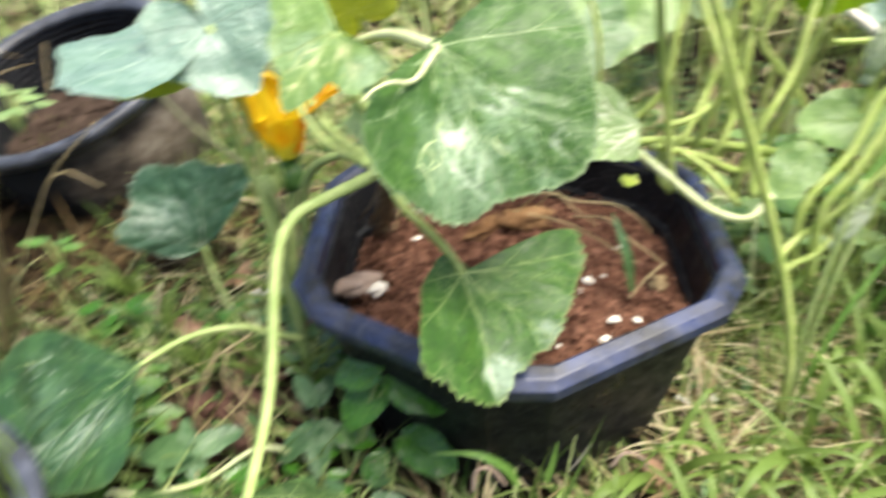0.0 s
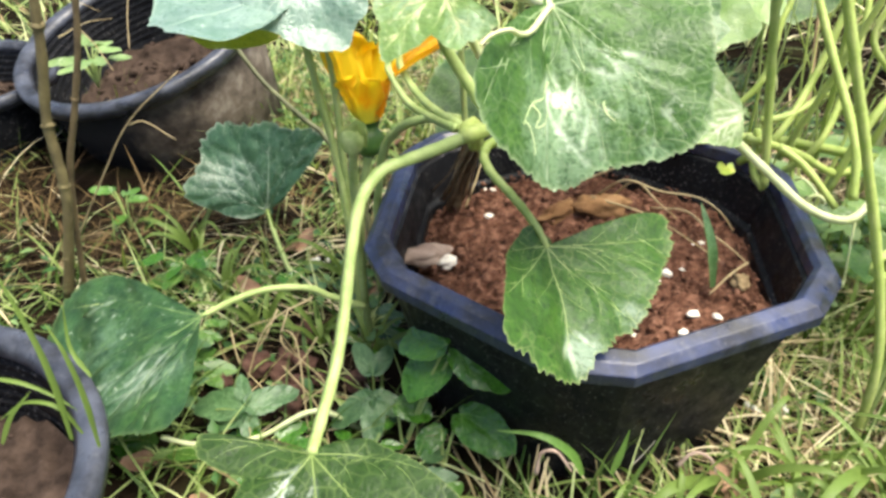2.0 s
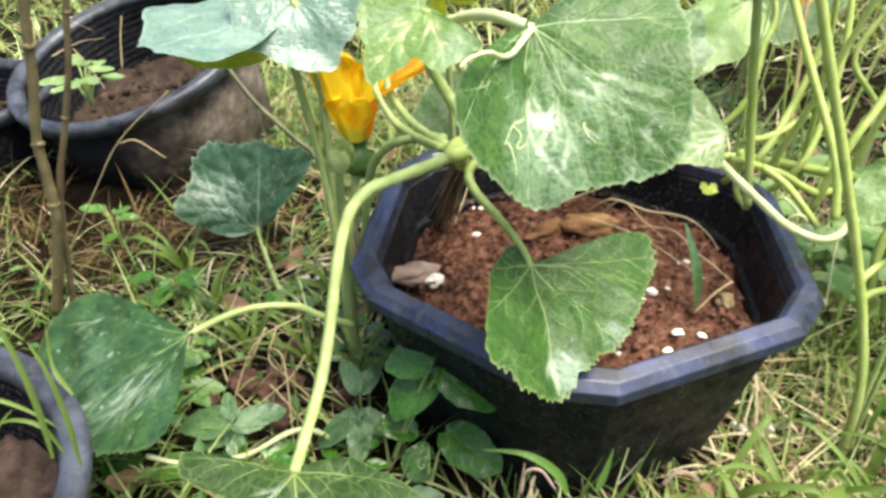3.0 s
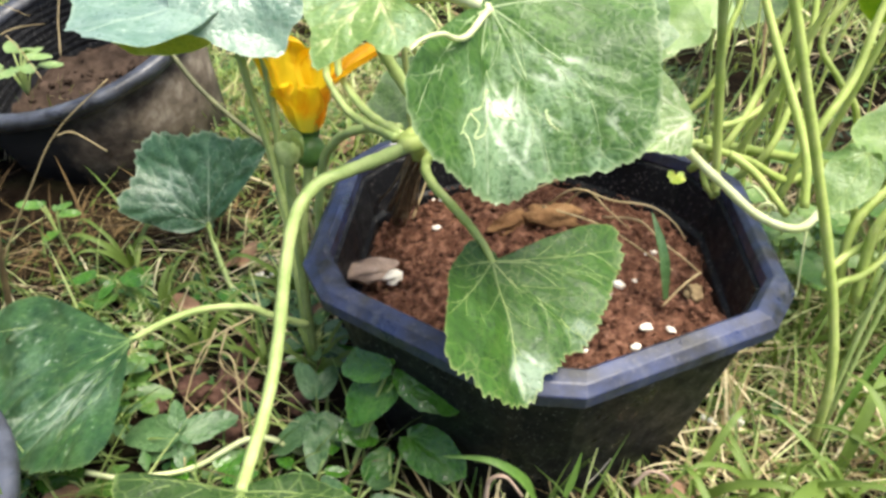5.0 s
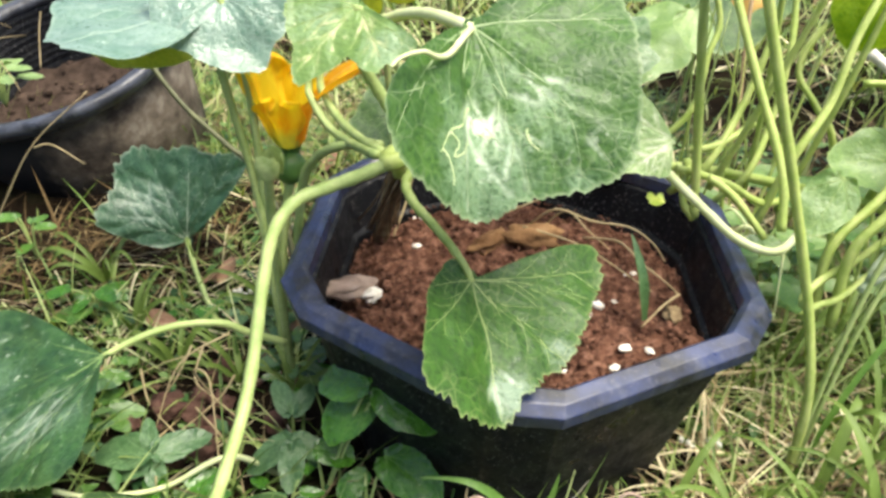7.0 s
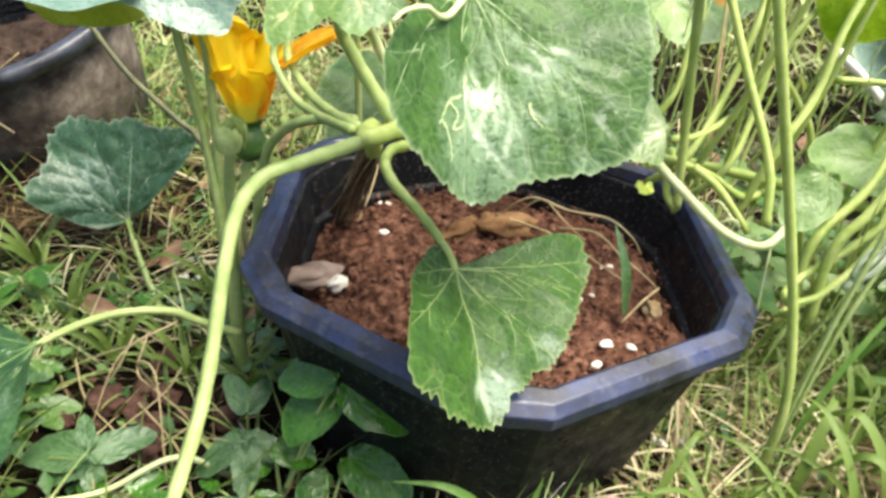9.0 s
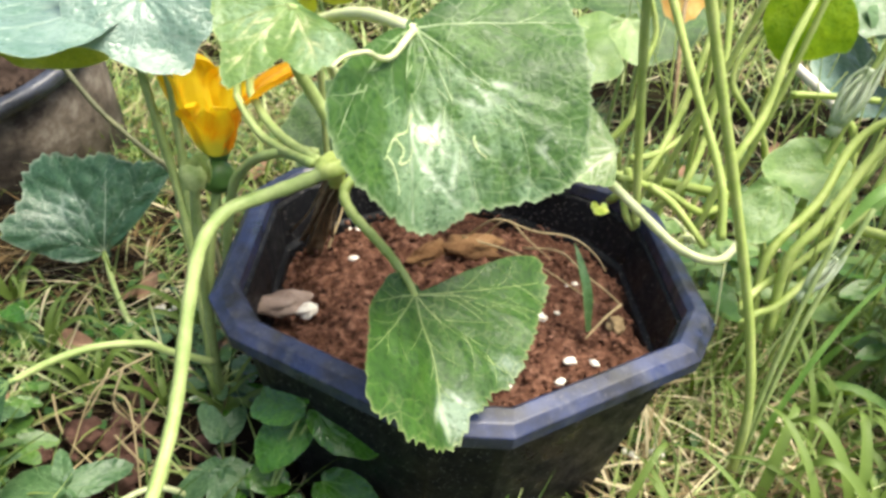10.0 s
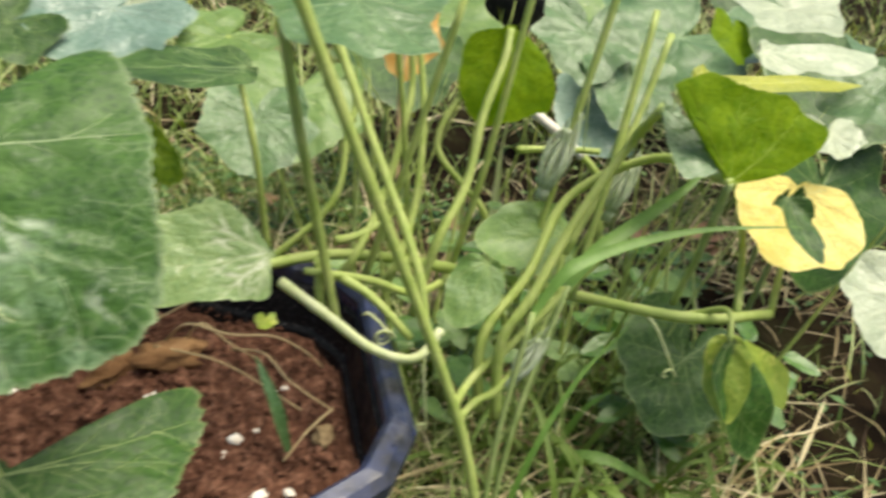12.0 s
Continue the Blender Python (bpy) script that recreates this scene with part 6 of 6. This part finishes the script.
# grass stems that stand among the pumpkin stalks
_rng = np.random.default_rng(91)
for _k in range(45):
    _p = np.array((_rng.uniform(0.27, 0.62), _rng.uniform(0.55, 1.0), 0.0))
    _q = _p + (_rng.normal(0.02, 0.06), _rng.normal(0, 0.05), _rng.uniform(0.16, 0.36))
    _v, _f = tube((_p, (_p * 0.55 + _q * 0.45) + (_rng.normal(0, 0.012), 0, 0), _q), _rng.uniform(0.0016, 0.0032), 0.0004, 6, 6, 0)
    single("tall_grass", _v, _f, STALK if _k % 3 == 0 else STALK_LIME, "thin pale green grass stem among pumpkin stalks", "grass", "tall grass among the stalks")
grass_tuft((-0.186, 0.275, 0.199), (
    (((-0.186, 0.275, 0.199), (-0.187, 0.28, 0.227), (-0.191, 0.285, 0.253), (-0.198, 0.29, 0.277), (-0.206, 0.295, 0.299)), 0.0034),
    (((-0.177, 0.28, 0.188), (-0.178, 0.285, 0.219), (-0.183, 0.29, 0.245), (-0.191, 0.295, 0.26)), 0.003),
    (((-0.221, 0.27, 0.198), (-0.213, 0.275, 0.214), (-0.201, 0.28, 0.228)), 0.003),
    (((-0.246, 0.3, 0.214), (-0.224, 0.3, 0.211), (-0.208, 0.3, 0.202), (-0.194, 0.295, 0.198)), 0.0022),
    (((-0.183, 0.28, 0.198), (-0.19, 0.28, 0.217), (-0.207, 0.28, 0.219), (-0.22, 0.275, 0.211)), 0.0022),
    (((-0.174, 0.29, 0.23), (-0.187, 0.3, 0.239), (-0.19, 0.31, 0.26)), 0.0022),
), "long thin green blades growing in the round pot")
broad_weed((-0.31, 0.262, 0.085), 0.012, 4, 11, "small pale weed in the round pot", 0.018, 0.035)


def flowerhead(at, r, seed):
    rng = np.random.default_rng(seed)
    ob = thing("white_flower", at, "tiny white wild flower in the grass", "flower", "white flowers in the grass")
    for k in range(6):
        v, f = lump(np.asarray(at) + rng.normal(0, r * 0.6, 3) * (1, 1, 0.4), np.full(3, r * 0.6), seed + k, 0.4, 1)
        part("floret", v, f, WHITE_FLOWER, ob)
    stalk(ob, ((at[0], at[1], 0), (at[0] + 0.003, at[1], at[2] / 2), at), 0.0008, 0.0006, STALK, "stalk", sides=5, steps=3)


flowerhead((0.276, 0.499, 0.012), 0.006, 1)
flowerhead((0.255, 0.497, 0.012), 0.005, 2)
flowerhead((-0.173, 0.689, 0.008), 0.005, 3)
flowerhead((-0.3, 0.255, 0.1), 0.007, 4)

# litter on the earth
_rng = np.random.default_rng(77)
for _k in range(60):
    _x, _y = _rng.uniform(-0.3, 0.9), _rng.uniform(0.35, 1.1)
    if free_of_pots(_x, _y, 0.03):
        _a = _rng.uniform(0, 6.28)
        _v, _f, _, _, _ = leaf_blade((_x, _y, 0.012), (_x + 0.03 * math.cos(_a), _y + 0.03 * math.sin(_a), 0.016), (0.2 * math.cos(_a * 3), -0.2, 1), OVAL_WIDE, teeth=0.0, cup=0.5, rows=5, turns=22, veins=(0,), seed=_k)
        single("dead_leaf", _v, _f, DEAD_LEAF, "curled dead brown leaf on the earth", "leaf", "dead leaves")
straws("dry_stalk", (((0.059, 0.36, 0.086), (0.061, 0.362, 0.104), (0.071, 0.362, 0.107), (0.082, 0.36, 0.091)), ((0.164, 0.4, 0.053), (0.174, 0.402, 0.067), (0.187, 0.402, 0.061), (0.193, 0.4, 0.048))), 0.0016, DRY_STEM, "curled dead pinkish stalk at the planter's foot", "dry stalks at the planter's foot")
straws("bent_straw", (
    ((-0.167, 0.555, 0.050), (-0.168, 0.527, 0.035), (-0.149, 0.519, 0.020), (-0.123, 0.497, 0.012), (-0.147, 0.480, 0.006)),
    ((-0.138, 0.540, 0.030), (-0.148, 0.517, 0.022), (-0.177, 0.486, 0.010)),
    ((-0.177, 0.554, 0.050), (-0.187, 0.535, 0.030), (-0.201, 0.530, 0.010)),
    ((-0.222, 0.543, 0.030), (-0.207, 0.516, 0.015), (-0.179, 0.493, 0.006)),
    ((-0.469, 0.7, -0.002), (-0.407, 0.71, 0.098), (-0.368, 0.72, 0.156), (-0.307, 0.73, 0.209)),
    ((-0.369, 0.72, 0.152), (-0.35, 0.72, 0.156), (-0.319, 0.715, 0.139)),
    ((-0.15, 0.53, 0.0), (-0.16, 0.51, 0.06), (-0.14, 0.49, 0.07), (-0.12, 0.43, 0.03)),
    ((-0.14, 0.55, 0.07), (-0.18, 0.53, 0.05), (-0.2, 0.5, 0.0)),
    ((-0.16, 0.5, 0.03), (-0.12, 0.46, 0.025), (-0.1, 0.42, 0.01)),
), 0.001, STRAW, "bent dry straw standing in the grass", "bent straws")

straws("dry_stalk", (
    ((-0.501, 0.897, 0.190), (-0.472, 0.871, 0.181), (-0.443, 0.845, 0.160)),
    ((-0.469, 0.942, 0.150), (-0.477, 0.972, 0.181), (-0.485, 1.003, 0.200)),
    ((-0.601, 0.998, 0.200), (-0.582, 1.027, 0.186), (-0.562, 1.057, 0.160)),
    ((-0.550, 0.924, 0.170), (-0.557, 1.006, 0.161), (-0.564, 1.087, 0.140)),
), 0.0008, STRAW, "dry stalk lying across the leaning pot", "dry stalks in the round pot")

_rng = np.random.default_rng(52)
for _k in range(22):
    _r = _rng.uniform(0.004, 0.012)
    stone((_rng.normal(-0.16, 0.035), _rng.normal(0.51, 0.03), 0.3 * _r), (_r, _r * 0.8, _r * 0.6), 3.0 + _k, CLOD, "reddish-brown clod of earth among weeds", "earth_clod", "clods of earth")
for _at, _r in (((-0.193, 0.521, 0.008), 0.016), ((-0.152, 0.474, 0.008), 0.014), ((-0.163, 0.567, 0.008), 0.013), ((-0.098, 0.511, 0.006), 0.012)):
    stone(_at, (_r, _r * 0.8, _r * 0.6), _r * 90, CLOD, "reddish-brown clod of earth among weeds", "earth_clod", "clods of earth")
leaf(plant, (0.185, 0.515, 0.238), (0.183, 0.501, 0.233), (0.0, -0.8, 0.5), LEAF_LIME, "tiny bright green leaf hanging in the shade", size=0.5, wave=0.05, rows=14, turns=70, seed=57)

# pale bars and a dry leaf further off
stalk(plant, ((0.516, 0.9, 0.223), (0.542, 0.88, 0.205), (0.568, 0.858, 0.183)), 0.006, 0.0055, PERLITE, label="bleached white piece of a dead stalk", ribs=0.02)
stalk(plant, ((0.566, 0.86, 0.186), (0.585, 0.845, 0.16), (0.6, 0.835, 0.08), (0.605, 0.83, 0.0)), 0.0045, 0.004, STALK_LIME)
grass_tuft((0.48, 0.89, 0), ((((0.48, 0.89, 0.0), (0.477, 0.885, 0.1), (0.476, 0.883, 0.2)), 0.014),), "pale broad blade standing on bare earth", STALK_PALE)
_v, _f, _, _, _ = leaf_blade((0.35, 0.86, 0.32), (0.345, 0.84, 0.23), (-0.2, -0.8, 0.5), PUMPKIN, size=0.5, fold=(-30, -30), rows=20, turns=80, seed=70)
part("leaf", _v, _f, DRY_PINK, plant, "shrivelled orange-tan dry leaf")
stalk(plant, ((0.35, 0.86, 0.32), (0.33, 0.8, 0.28), (0.31, 0.7, 0.18)), 0.002, 0.002, STALK_DRY)
round_pot((1.02, 2.25, 0.2), 0.16, 0.2, (0, 0, 1), "round black pot far behind the plants", BLACK)
grass_tuft((0.1969, 0.5142, 0.131), ((((0.1969, 0.5142, 0.131), (0.1903, 0.5182, 0.1653), (0.1839, 0.5262, 0.1849), (0.1793, 0.5342, 0.1969)), 0.0085),), "grey-green grass blade drooping onto the potting soil", LEAF_SHEEN)
